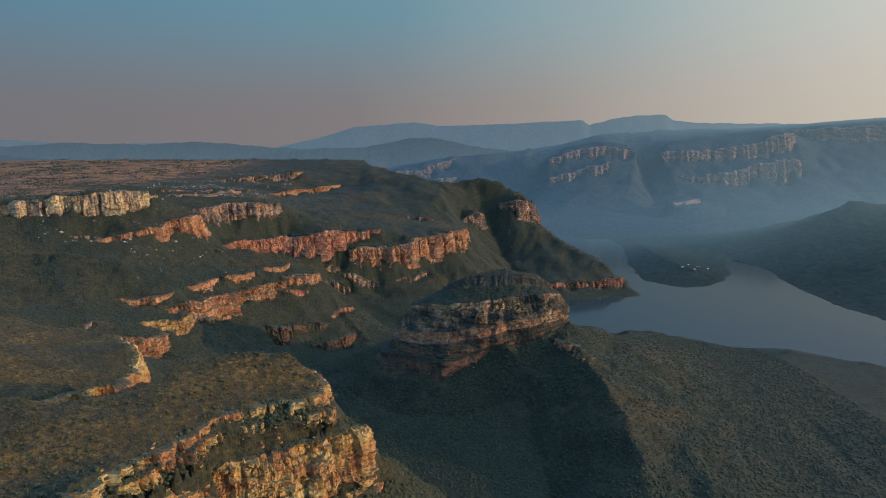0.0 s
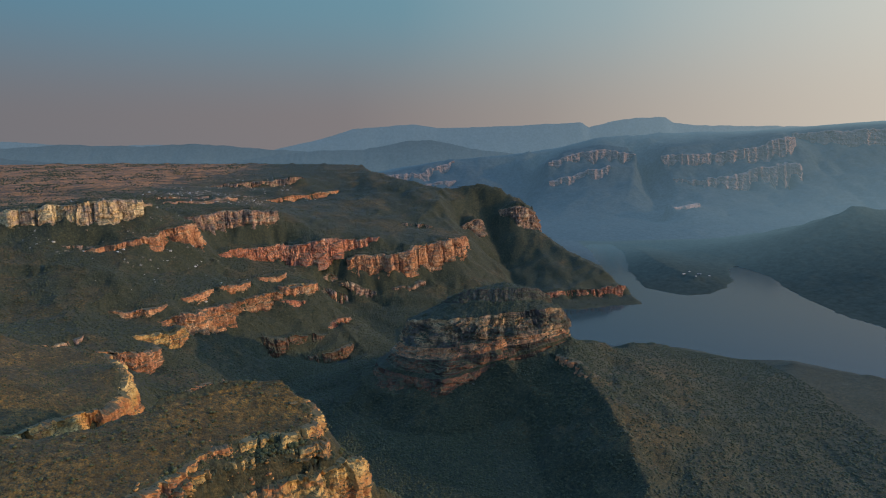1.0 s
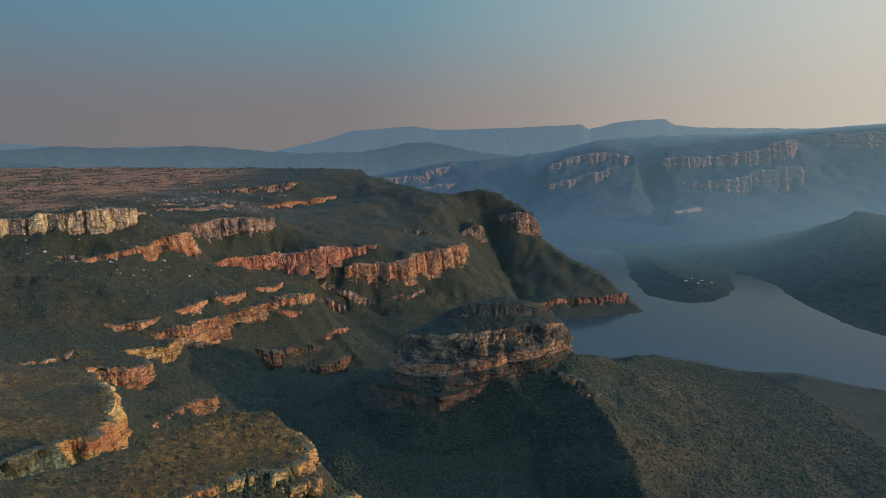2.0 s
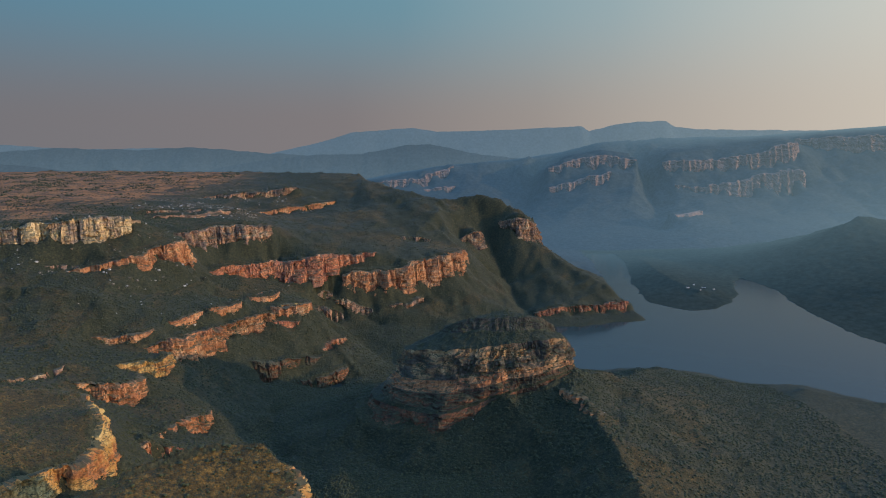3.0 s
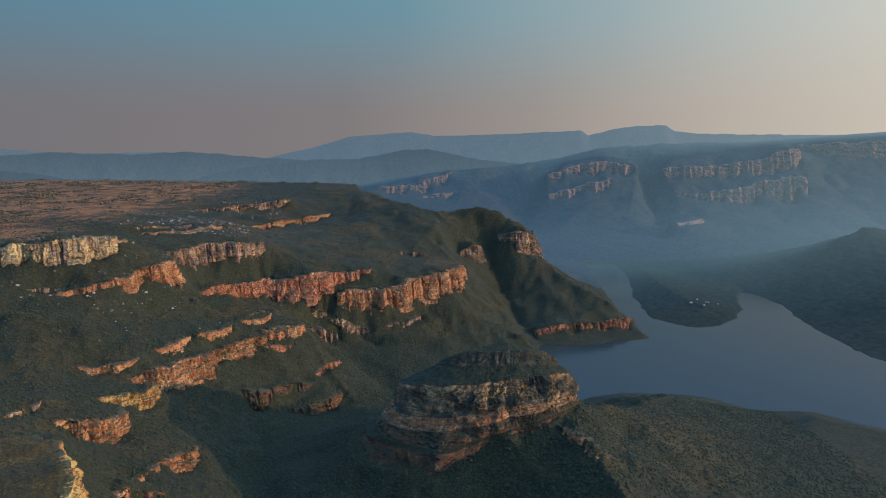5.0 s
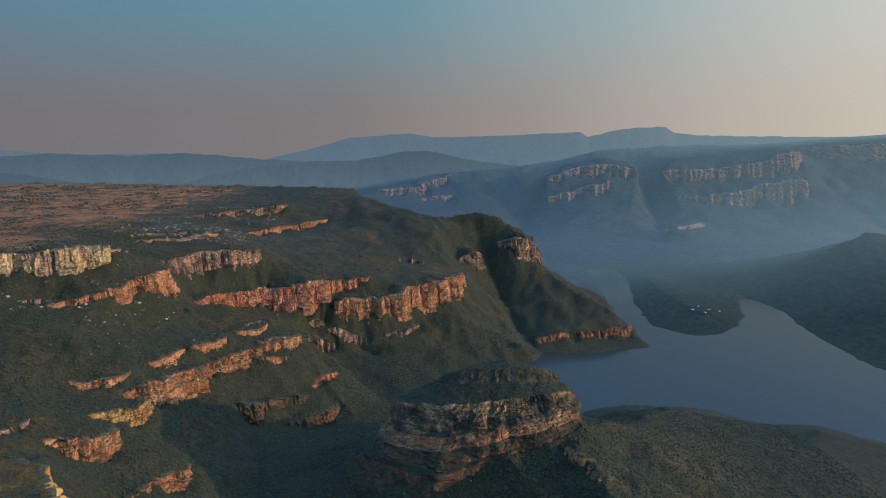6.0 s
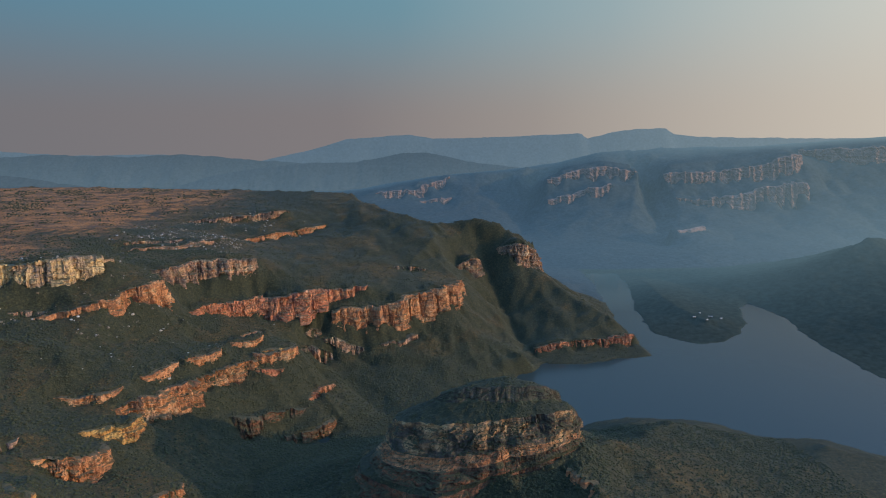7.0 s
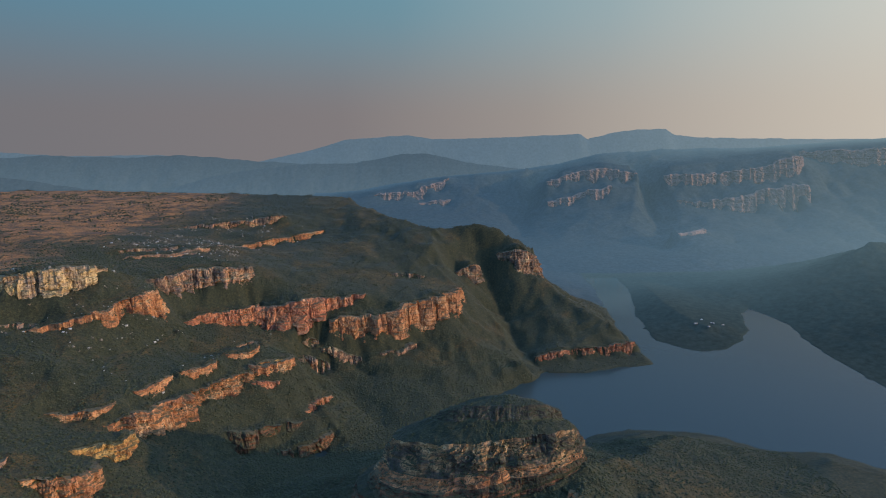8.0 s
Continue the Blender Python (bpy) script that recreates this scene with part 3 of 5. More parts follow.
def rock_material(name, cols, moss=0.85, band=0.32, bare=0.5):
    m, n, l, b = material(name, 0.92)
    g = n.new("ShaderNodeNewGeometry")
    mp = n.new("ShaderNodeMapping")
    mp.inputs["Scale"].default_value = (1, 1, 1.6)
    l.new(g.outputs["Position"], mp.inputs[0])
    beds = n.new("ShaderNodeMapping")
    beds.inputs["Scale"].default_value = (0.12, 0.12, 1.5)
    l.new(g.outputs["Position"], beds.inputs[0])
    patch = noise_node(n, l, mp.outputs[0], 0.03, 5, 0.6)
    strata = noise_node(n, l, beds.outputs[0], 0.11, 4, 0.6)
    big = n.new("ShaderNodeMix")
    big.inputs["Factor"].default_value = band
    l.new(patch.outputs[0], big.inputs["A"])
    l.new(strata.outputs[0], big.inputs["B"])
    r = ramp(n, cols)
    l.new(big.outputs[0], r.inputs[0])
    mp2 = n.new("ShaderNodeMapping")
    mp2.inputs["Scale"].default_value = (1, 1, 0.12)
    l.new(g.outputs["Position"], mp2.inputs[0])
    streak = noise_node(n, l, mp2.outputs[0], 0.22, 5, 0.6)
    sr = ramp(n, [(0.36, (0.32, 0.30, 0.30)), (0.50, (1.06, 1.06, 1.06))])
    l.new(streak.outputs[0], sr.inputs[0])
    mix = n.new("ShaderNodeMix")
    mix.data_type, mix.blend_type = "RGBA", "MULTIPLY"
    mix.inputs["Factor"].default_value = 0.7
    l.new(r.outputs[0], mix.inputs["A"])
    l.new(sr.outputs[0], mix.inputs["B"])
    mid = noise_node(n, l, mp.outputs[0], 0.16, 6, 0.7)
    mr = ramp(n, [(0.36, (0.42, 0.40, 0.39)), (0.46, (1.0, 1.0, 1.0)), (0.66, (1.32, 1.28, 1.22))])
    l.new(mid.outputs[0], mr.inputs[0])
    mix2 = n.new("ShaderNodeMix")
    mix2.data_type, mix2.blend_type = "RGBA", "MULTIPLY"
    mix2.inputs["Factor"].default_value = 0.8
    l.new(mix.outputs["Result"], mix2.inputs["A"])
    l.new(mr.outputs[0], mix2.inputs["B"])
    up = n.new("ShaderNodeSeparateXYZ")
    l.new(g.outputs["True Normal"], up.inputs[0])
    flat = n.new("ShaderNodeMapRange")
    flat.inputs["From Min"].default_value, flat.inputs["From Max"].default_value = 0.52, 0.72
    flat.inputs["To Max"].default_value = moss
    rooted = n.new("ShaderNodeMath")        # plants hold in patches, and on lower tilts
    rooted.operation = "MULTIPLY_ADD"
    l.new(noise_node(n, l, mp.outputs[0], 0.075, 6, 0.7).outputs[0], rooted.inputs[0])
    rooted.inputs[1].default_value = 1.0
    lower = n.new("ShaderNodeMath")
    lower.operation = "SUBTRACT"
    l.new(up.outputs["Z"], lower.inputs[0])
    lower.inputs[1].default_value = bare
    l.new(lower.outputs[0], rooted.inputs[2])
    l.new(rooted.outputs[0], flat.inputs["Value"])
    mix3 = n.new("ShaderNodeMix")
    mix3.data_type = "RGBA"
    l.new(flat.outputs[0], mix3.inputs["Factor"])
    l.new(mix2.outputs["Result"], mix3.inputs["A"])
    mix3.inputs["B"].default_value = (0.036, 0.039, 0.020, 1)
    l.new(mix3.outputs["Result"], b.inputs["Base Color"])
    fine = noise_node(n, l, mp.outputs[0], 0.5, 8, 0.65)
    joints = n.new("ShaderNodeTexVoronoi")
    joints.feature, joints.distance = "F1", "CHEBYCHEV"
    joints.inputs["Scale"].default_value = 0.42
    l.new(mp.outputs[0], joints.inputs["Vector"])
    step = n.new("ShaderNodeSeparateColor")
    l.new(joints.outputs["Color"], step.inputs[0])
    bq = n.new("ShaderNodeBump")
    bq.inputs["Strength"].default_value, bq.inputs["Distance"].default_value = 0.55, 0.9
    l.new(step.outputs[0], bq.inputs["Height"])
    bp = n.new("ShaderNodeBump")
    bp.inputs["Strength"].default_value, bp.inputs["Distance"].default_value = 0.75, 0.8
    l.new(fine.outputs[0], bp.inputs["Height"])
    l.new(bq.outputs[0], bp.inputs["Normal"])
    l.new(bp.outputs[0], b.inputs["Normal"])
    return m


ROCK = rock_material("orange_sandstone", [(0.34, (0.11, 0.068, 0.048)), (0.44, (0.25, 0.105, 0.048)), (0.54, (0.33, 0.150, 0.066)), (0.66, (0.37, 0.24, 0.13))])
RED_ROCK = rock_material("red_sandstone", [(0.34, (0.10, 0.068, 0.055)), (0.44, (0.27, 0.098, 0.052)), (0.56, (0.34, 0.140, 0.070)), (0.68, (0.36, 0.22, 0.13))])
GOLD_ROCK = rock_material("yellow_sandstone", [(0.34, (0.11, 0.062, 0.038)), (0.43, (0.25, 0.100, 0.036)), (0.53, (0.31, 0.182, 0.058)), (0.66, (0.35, 0.262, 0.108))])
PALE_ROCK = rock_material("cream_sandstone", [(0.34, (0.085, 0.075, 0.07)), (0.43, (0.22, 0.15, 0.10)), (0.53, (0.36, 0.25, 0.12)), (0.66, (0.43, 0.33, 0.18))])
GREY_ROCK = rock_material("lichened_sandstone", [(0.34, (0.050, 0.045, 0.040)), (0.44, (0.13, 0.095, 0.075)), (0.54, (0.28, 0.145, 0.08)), (0.66, (0.36, 0.28, 0.17))])
# red rock with shade put into its colour, for the dome's lower walls
SHADE_RED_ROCK = rock_material("shade_darkened_red_rock", [(0.34, (0.024, 0.020, 0.017)), (0.46, (0.055, 0.032, 0.023)), (0.57, (0.17, 0.072, 0.038)), (0.68, (0.30, 0.15, 0.08))], band=0.45, bare=0.16)
DOME_ROCK = rock_material("weathered_dome_rock", [(0.36, (0.030, 0.028, 0.026)), (0.47, (0.075, 0.060, 0.048)), (0.55, (0.26, 0.150, 0.074)), (0.65, (0.42, 0.28, 0.145))], band=0.36, moss=0.95, bare=0.36)
DARK_ROCK = rock_material("dark_weathered_rock", [(0.34, (0.030, 0.029, 0.026)), (0.46, (0.055, 0.049, 0.040)), (0.60, (0.09, 0.074, 0.054)), (0.72, (0.26, 0.21, 0.14))], band=0.4, moss=1.0, bare=0.2)


def mix_colour(nodes, links, fac, a, b, how="MIX"):
    mx = nodes.new("ShaderNodeMix")
    mx.data_type, mx.blend_type = "RGBA", how
    if isinstance(fac, float):
        mx.inputs["Factor"].default_value = fac
    else:
        links.new(fac, mx.inputs["Factor"])
    links.new(a, mx.inputs["A"])
    links.new(b, mx.inputs["B"])
    return mx.outputs["Result"]


def ground_material():
    m, n, l, b = material("hillside_cover", 0.95)
    a = n.new("ShaderNodeAttribute")
    a.attribute_name = "cover"
    sv = n.new("ShaderNodeAttribute")
    sv.attribute_name = "savanna"
    g = n.new("ShaderNodeNewGeometry")
    n1 = noise_node(n, l, g.outputs["Position"], 0.028, 8, 0.7)
    n2 = noise_node(n, l, g.outputs["Position"], 0.22, 6, 0.75)
    forest = ramp(n, [(0.32, (0.012, 0.014, 0.009)), (0.5, (0.021, 0.023, 0.012)), (0.68, (0.044, 0.039, 0.018))])
    grass = ramp(n, [(0.36, (0.021, 0.015, 0.005)), (0.5, (0.058, 0.032, 0.007)), (0.62, (0.155, 0.077, 0.014))])
    dry = ramp(n, [(0.36, (0.050, 0.024, 0.010)), (0.45, (0.115, 0.045, 0.014)), (0.56, (0.29, 0.104, 0.025))])
    l.new(n2.outputs[0], forest.inputs[0])
    blend = n.new("ShaderNodeMix")
    blend.inputs["Factor"].default_value = 0.55
    l.new(n1.outputs[0], blend.inputs["A"])
    l.new(n2.outputs[0], blend.inputs["B"])
    l.new(blend.outputs[0], grass.inputs[0])
    l.new(n1.outputs[0], dry.inputs[0])
    tuft = ramp(n, [(0.42, (0.0, 0.0, 0.0)), (0.50, (1.0, 1.0, 1.0))])
    n3 = noise_node(n, l, g.outputs["Position"], 0.42, 5, 0.8)
    l.new(n3.outputs[0], tuft.inputs[0])
    open_ground = mix_colour(n, l, sv.outputs["Fac"], grass.outputs[0], dry.outputs[0])
    open_ground = mix_colour(n, l, tuft.outputs[0], forest.outputs[0], open_ground)
    col = mix_colour(n, l, a.outputs["Fac"], forest.outputs[0], open_ground)
    crowns = n.new("ShaderNodeTexVoronoi")
    crowns.inputs["Scale"].default_value = 0.62
    l.new(g.outputs["Position"], crowns.inputs["Vector"])
    shade = ramp(n, [(0.0, (0.42, 0.45, 0.42)), (0.35, (0.85, 0.85, 0.82)), (1.0, (1.42, 1.38, 1.3))])
    grey = n.new("ShaderNodeSeparateColor")
    l.new(crowns.outputs["Color"], grey.inputs[0])
    l.new(grey.outputs[0], shade.inputs[0])
    col = mix_colour(n, l, 0.7, col, shade.outputs[0], "MULTIPLY")
    l.new(col, b.inputs["Base Color"])
    bp = n.new("ShaderNodeBump")
    bp.invert = True
    bp.inputs["Strength"].default_value, bp.inputs["Distance"].default_value = 0.5, 1.1
    l.new(crowns.outputs["Distance"], bp.inputs["Height"])
    bq = n.new("ShaderNodeBump")
    bq.inputs["Strength"].default_value, bq.inputs["Distance"].default_value = 0.4, 1.0
    l.new(n2.outputs[0], bq.inputs["Height"])
    l.new(bp.outputs[0], bq.inputs["Normal"])
    l.new(bq.outputs[0], b.inputs["Normal"])
    return m


GROUND = ground_material()


def foliage_material(name, dark, light):
    m, n, l, b = material(name, 0.9)
    g = n.new("ShaderNodeNewGeometry")
    r = ramp(n, [(0.0, dark), (1.0, light)])
    l.new(g.outputs["Random Per Island"], r.inputs[0])
    fine = noise_node(n, l, g.outputs["Position"], 1.1, 3, 0.7)
    fr = ramp(n, [(0.35, (0.65, 0.65, 0.65)), (0.65, (1.2, 1.2, 1.15))])
    l.new(fine.outputs[0], fr.inputs[0])
    l.new(mix_colour(n, l, 1.0, r.outputs[0], fr.outputs[0], "MULTIPLY"), b.inputs["Base Color"])
    return m


LEAVES = foliage_material("scrub_leaves", (0.016, 0.021, 0.008), (0.052, 0.052, 0.019))
WOODS = foliage_material("forest_leaves", (0.021, 0.025, 0.012), (0.038, 0.040, 0.018))
BARK = rock_material("grey_bark", [(0.3, (0.06, 0.045, 0.035)), (0.5, (0.10, 0.08, 0.06)), (0.6, (0.13, 0.1, 0.08)), (0.7, (0.16, 0.13, 0.1))], 0.0)
PALE_STONE = rock_material("pale_boulder", [(0.3, (0.16, 0.15, 0.14)), (0.45, (0.24, 0.23, 0.21)), (0.6, (0.30, 0.28, 0.26)), (0.7, (0.36, 0.34, 0.31))], 0.0)
GREY_STONE = rock_material("grey_rubble", [(0.3, (0.06, 0.054, 0.048)), (0.45, (0.12, 0.10, 0.078)), (0.6, (0.20, 0.165, 0.125)), (0.7, (0.29, 0.25, 0.19))], 0.0)
PLASTER = rock_material("pale_plaster", [(0.3, (0.09, 0.085, 0.08)), (0.45, (0.11, 0.105, 0.10)), (0.6, (0.13, 0.125, 0.12)), (0.7, (0.15, 0.145, 0.14))], 0.0)


def water_material(name="lake_water"):
    m, n, l, b = material(name, 0.12)
    b.inputs["Base Color"].default_value = (0.023, 0.033, 0.030, 1)
    b.inputs["IOR"].default_value = 1.13
    b.inputs["Specular IOR Level"].default_value = 0.5
    g = n.new("ShaderNodeNewGeometry")
    n1 = noise_node(n, l, g.outputs["Position"], 0.12, 4, 0.6)
    bp = n.new("ShaderNodeBump")
    bp.inputs["Strength"].default_value, bp.inputs["Distance"].default_value = 0.15, 0.5
    l.new(n1.outputs[0], bp.inputs["Height"])
    l.new(bp.outputs[0], b.inputs["Normal"])
    return m


WATER = water_material()


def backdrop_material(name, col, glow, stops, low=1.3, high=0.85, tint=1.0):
    """Distance with the haze of a long way of air put into its emission: glow by the distance (y in m, share), more
    towards the sun and the valley floor.
    """
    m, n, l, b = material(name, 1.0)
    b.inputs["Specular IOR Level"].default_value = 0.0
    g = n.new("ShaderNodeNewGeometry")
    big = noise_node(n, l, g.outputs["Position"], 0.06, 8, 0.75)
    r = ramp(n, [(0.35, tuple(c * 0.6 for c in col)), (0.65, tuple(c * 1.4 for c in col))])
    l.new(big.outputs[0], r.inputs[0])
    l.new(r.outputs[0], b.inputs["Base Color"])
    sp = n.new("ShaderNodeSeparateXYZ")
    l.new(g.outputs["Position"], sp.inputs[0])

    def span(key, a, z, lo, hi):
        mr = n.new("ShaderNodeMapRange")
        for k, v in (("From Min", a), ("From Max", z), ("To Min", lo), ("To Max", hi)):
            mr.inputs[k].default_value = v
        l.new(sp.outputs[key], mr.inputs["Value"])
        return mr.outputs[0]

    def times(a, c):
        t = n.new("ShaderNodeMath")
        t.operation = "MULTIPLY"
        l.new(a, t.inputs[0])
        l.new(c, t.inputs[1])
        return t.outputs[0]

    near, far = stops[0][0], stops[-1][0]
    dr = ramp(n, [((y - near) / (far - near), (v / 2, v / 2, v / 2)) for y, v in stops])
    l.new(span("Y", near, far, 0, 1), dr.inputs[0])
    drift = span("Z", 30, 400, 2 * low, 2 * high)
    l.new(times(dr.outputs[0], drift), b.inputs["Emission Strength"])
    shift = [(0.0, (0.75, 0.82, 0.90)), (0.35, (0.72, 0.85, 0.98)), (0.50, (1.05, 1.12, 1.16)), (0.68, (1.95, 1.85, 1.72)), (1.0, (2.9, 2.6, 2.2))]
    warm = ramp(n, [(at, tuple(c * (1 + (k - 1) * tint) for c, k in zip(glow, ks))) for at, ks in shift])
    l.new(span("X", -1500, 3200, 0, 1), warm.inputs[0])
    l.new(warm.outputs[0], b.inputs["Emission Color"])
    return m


# ---- meshes ----
def grid_mesh(name, V, nu, nv, mat, wrap=False):
    """A sheet of nu by nv points, row by row."""
    i = np.arange(nu * nv).reshape(nv, nu)
    F = np.stack([i[:-1, :-1], i[:-1, 1:], i[1:, 1:], i[1:, :-1]], -1).reshape(-1, 4)
    me = bpy.data.meshes.new(name)
    me.vertices.add(len(V))
    me.vertices.foreach_set("co", np.ascontiguousarray(V, np.float32).ravel())
    me.loops.add(F.size)
    me.loops.foreach_set("vertex_index", F.ravel().astype(np.int32))
    me.polygons.add(len(F))
    me.polygons.foreach_set("loop_start", np.arange(0, F.size, 4, dtype=np.int32))
    me.polygons.foreach_set("use_smooth", np.ones(len(F), bool))
    me.update(calc_edges=True)
    me.materials.append(mat)
    return me


# ---- ground: one sheet, finer in the canyon ----
NU, NV = 640, 680
rows_y = np.concatenate([np.linspace(-900, 270, 30)[:-1], 270 * (2600 / 270) ** np.linspace(0, 1, NV - 49), np.linspace(2600, 4900, 21)[1:]])
half_w = np.where(rows_y < 350, 420, 420 + (rows_y - 350) * 0.80)
u = np.linspace(-1, 1, NU)
GX = (u[None, :] * half_w[:, None]).ravel()
GY = np.repeat(rows_y, NU)
GZ = ground_height(GX, GY)
FAR_SIDE = smooth(518, 530, GX) * smooth(1190, 1205, GY) * np.maximum(smooth(1540, 1556, GY), smooth(860, 880, GX))      # the hill there is a sheet of its own
BACK_VALLEY = smooth(230, 280, GX) * smooth(535, 520, GX) * smooth(1950, 2000, GY)
GZ = GZ - 40 * FAR_SIDE - 120 * BACK_VALLEY
me = grid_mesh("ground", np.stack([GX, GY, GZ], 1), NU, NV, GROUND)
HG = GZ.reshape(NV, NU)
gy = np.gradient(HG, axis=0) / np.gradient(rows_y)[:, None]
gx = np.gradient(HG, axis=1) / np.gradient(GX.reshape(NV, NU), axis=1)
steep = np.hypot(gx, gy).ravel()


def grass_share(X, Y, Z, steep):
    patch = fbm(X / 60, Y / 60, octaves=4, seed=31)
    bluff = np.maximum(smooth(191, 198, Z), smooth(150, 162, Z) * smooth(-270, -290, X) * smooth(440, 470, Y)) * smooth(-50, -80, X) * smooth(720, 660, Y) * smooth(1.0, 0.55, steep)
    top = smooth(256, 274, Z + 6 * patch) * smooth(0.22, 0.08, steep) * smooth(-540, -720, X + 60 * patch)
    shoulder = 0.14 * smooth(170, 215, X) * smooth(1100, 1000, Y) * smooth(4, 16, Z)
    benches = np.maximum(0.5 * smooth(0.35, 0.15, steep), 0.5 * smooth(0.9, 0.5, steep)) * smooth(20, 70, Z) * smooth(-0.15, 0.4, patch)
    bench = 0.2 * smooth(-335, -320, X) * smooth(-20, -45, X) * smooth(500, 470, Y) * smooth(60, 100, Z) * smooth(195, 185, Z)
    # less grass at the bluff's lower left: darker cover stands in for shade there
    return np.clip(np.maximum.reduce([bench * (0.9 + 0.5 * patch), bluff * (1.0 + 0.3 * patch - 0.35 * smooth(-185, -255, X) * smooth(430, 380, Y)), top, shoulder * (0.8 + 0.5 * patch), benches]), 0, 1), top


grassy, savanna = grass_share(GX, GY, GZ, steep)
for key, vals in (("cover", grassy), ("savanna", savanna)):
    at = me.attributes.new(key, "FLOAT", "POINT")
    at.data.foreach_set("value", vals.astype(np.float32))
ground = tagged(new("ground", me), "canyon hillsides of dark scrub and dry grass", "ground", kind="structure")

# ---- lake ----
bm = bmesh.new()
for x, y in ((-1500, -900), (4200, -900), (4200, 2700), (-1500, 2700)):
    bm.verts.new((x, y, 0))
bm.faces.new(bm.verts)
me = bpy.data.meshes.new("water")
bm.to_mesh(me)
me.materials.append(WATER)
water = tagged(new("water", me), "calm grey-blue lake filling the canyon floor", "lake", kind="structure")


# ---- cliff faces ----
def bedding(S, z, seed, course=1.0):
    """Relief of level-bedded sandstone: courses of uneven thickness, upright joints within them, shadowed seams."""
    level = z + 1.1 * vnoise(S / 60, z / 50, seed=seed) + 2.4 * vnoise(z / 8, z * 0, seed=seed + 1)
    total = 0
    for thick, wide, course_amp, block_amp, k in ((26.0, 7.5, 0.0, 2.1, 40), (9.0, 12.0, 1.3, 1.9, 10), (3.6, 5.0, 0.8, 1.2, 20), (1.6, 2.4, 0.35, 0.7, 30)):
        course_amp = course_amp * course
        f = level / thick + 0.3 * vnoise(S / (wide * 3), z * 0, seed=seed + k + 3)
        row = np.floor(f)
        w = wide * (0.6 + 0.9 * lattice(row, row * 0 + 3, row * 0, seed + k + 4))
        col = np.floor(S / w + 7 * lattice(row, row * 0, row * 0, seed + k + 1) + 0.5 * vnoise(S / wide, z / 6, seed=seed + k + 2))
        total = total + course_amp * (lattice(row, row * 0 + 9, row * 0, seed + k + 5) * 2 - 1) + block_amp * (lattice(row, col, row * 0, seed + k) * 2 - 1)
        total = total - 0.5 * course_amp * np.exp(-9 * (f - row)) * smooth(-0.4, 0.4, vnoise(S / 30, z / 8, seed=seed + k + 6))
    gap = np.abs(vnoise(S / 6 + 0.6 * vnoise(S / 9, z / 12, seed=seed + 71), z / 45, seed=seed + 72))
    total = total - 3.2 * np.exp(-gap * 13) * smooth(-0.25, 0.3, vnoise(S / 17, z / 16, seed=seed + 73))
    return total + 0.9 * fbm(S / 4.5, z / 3.5, octaves=3, seed=seed + 60)


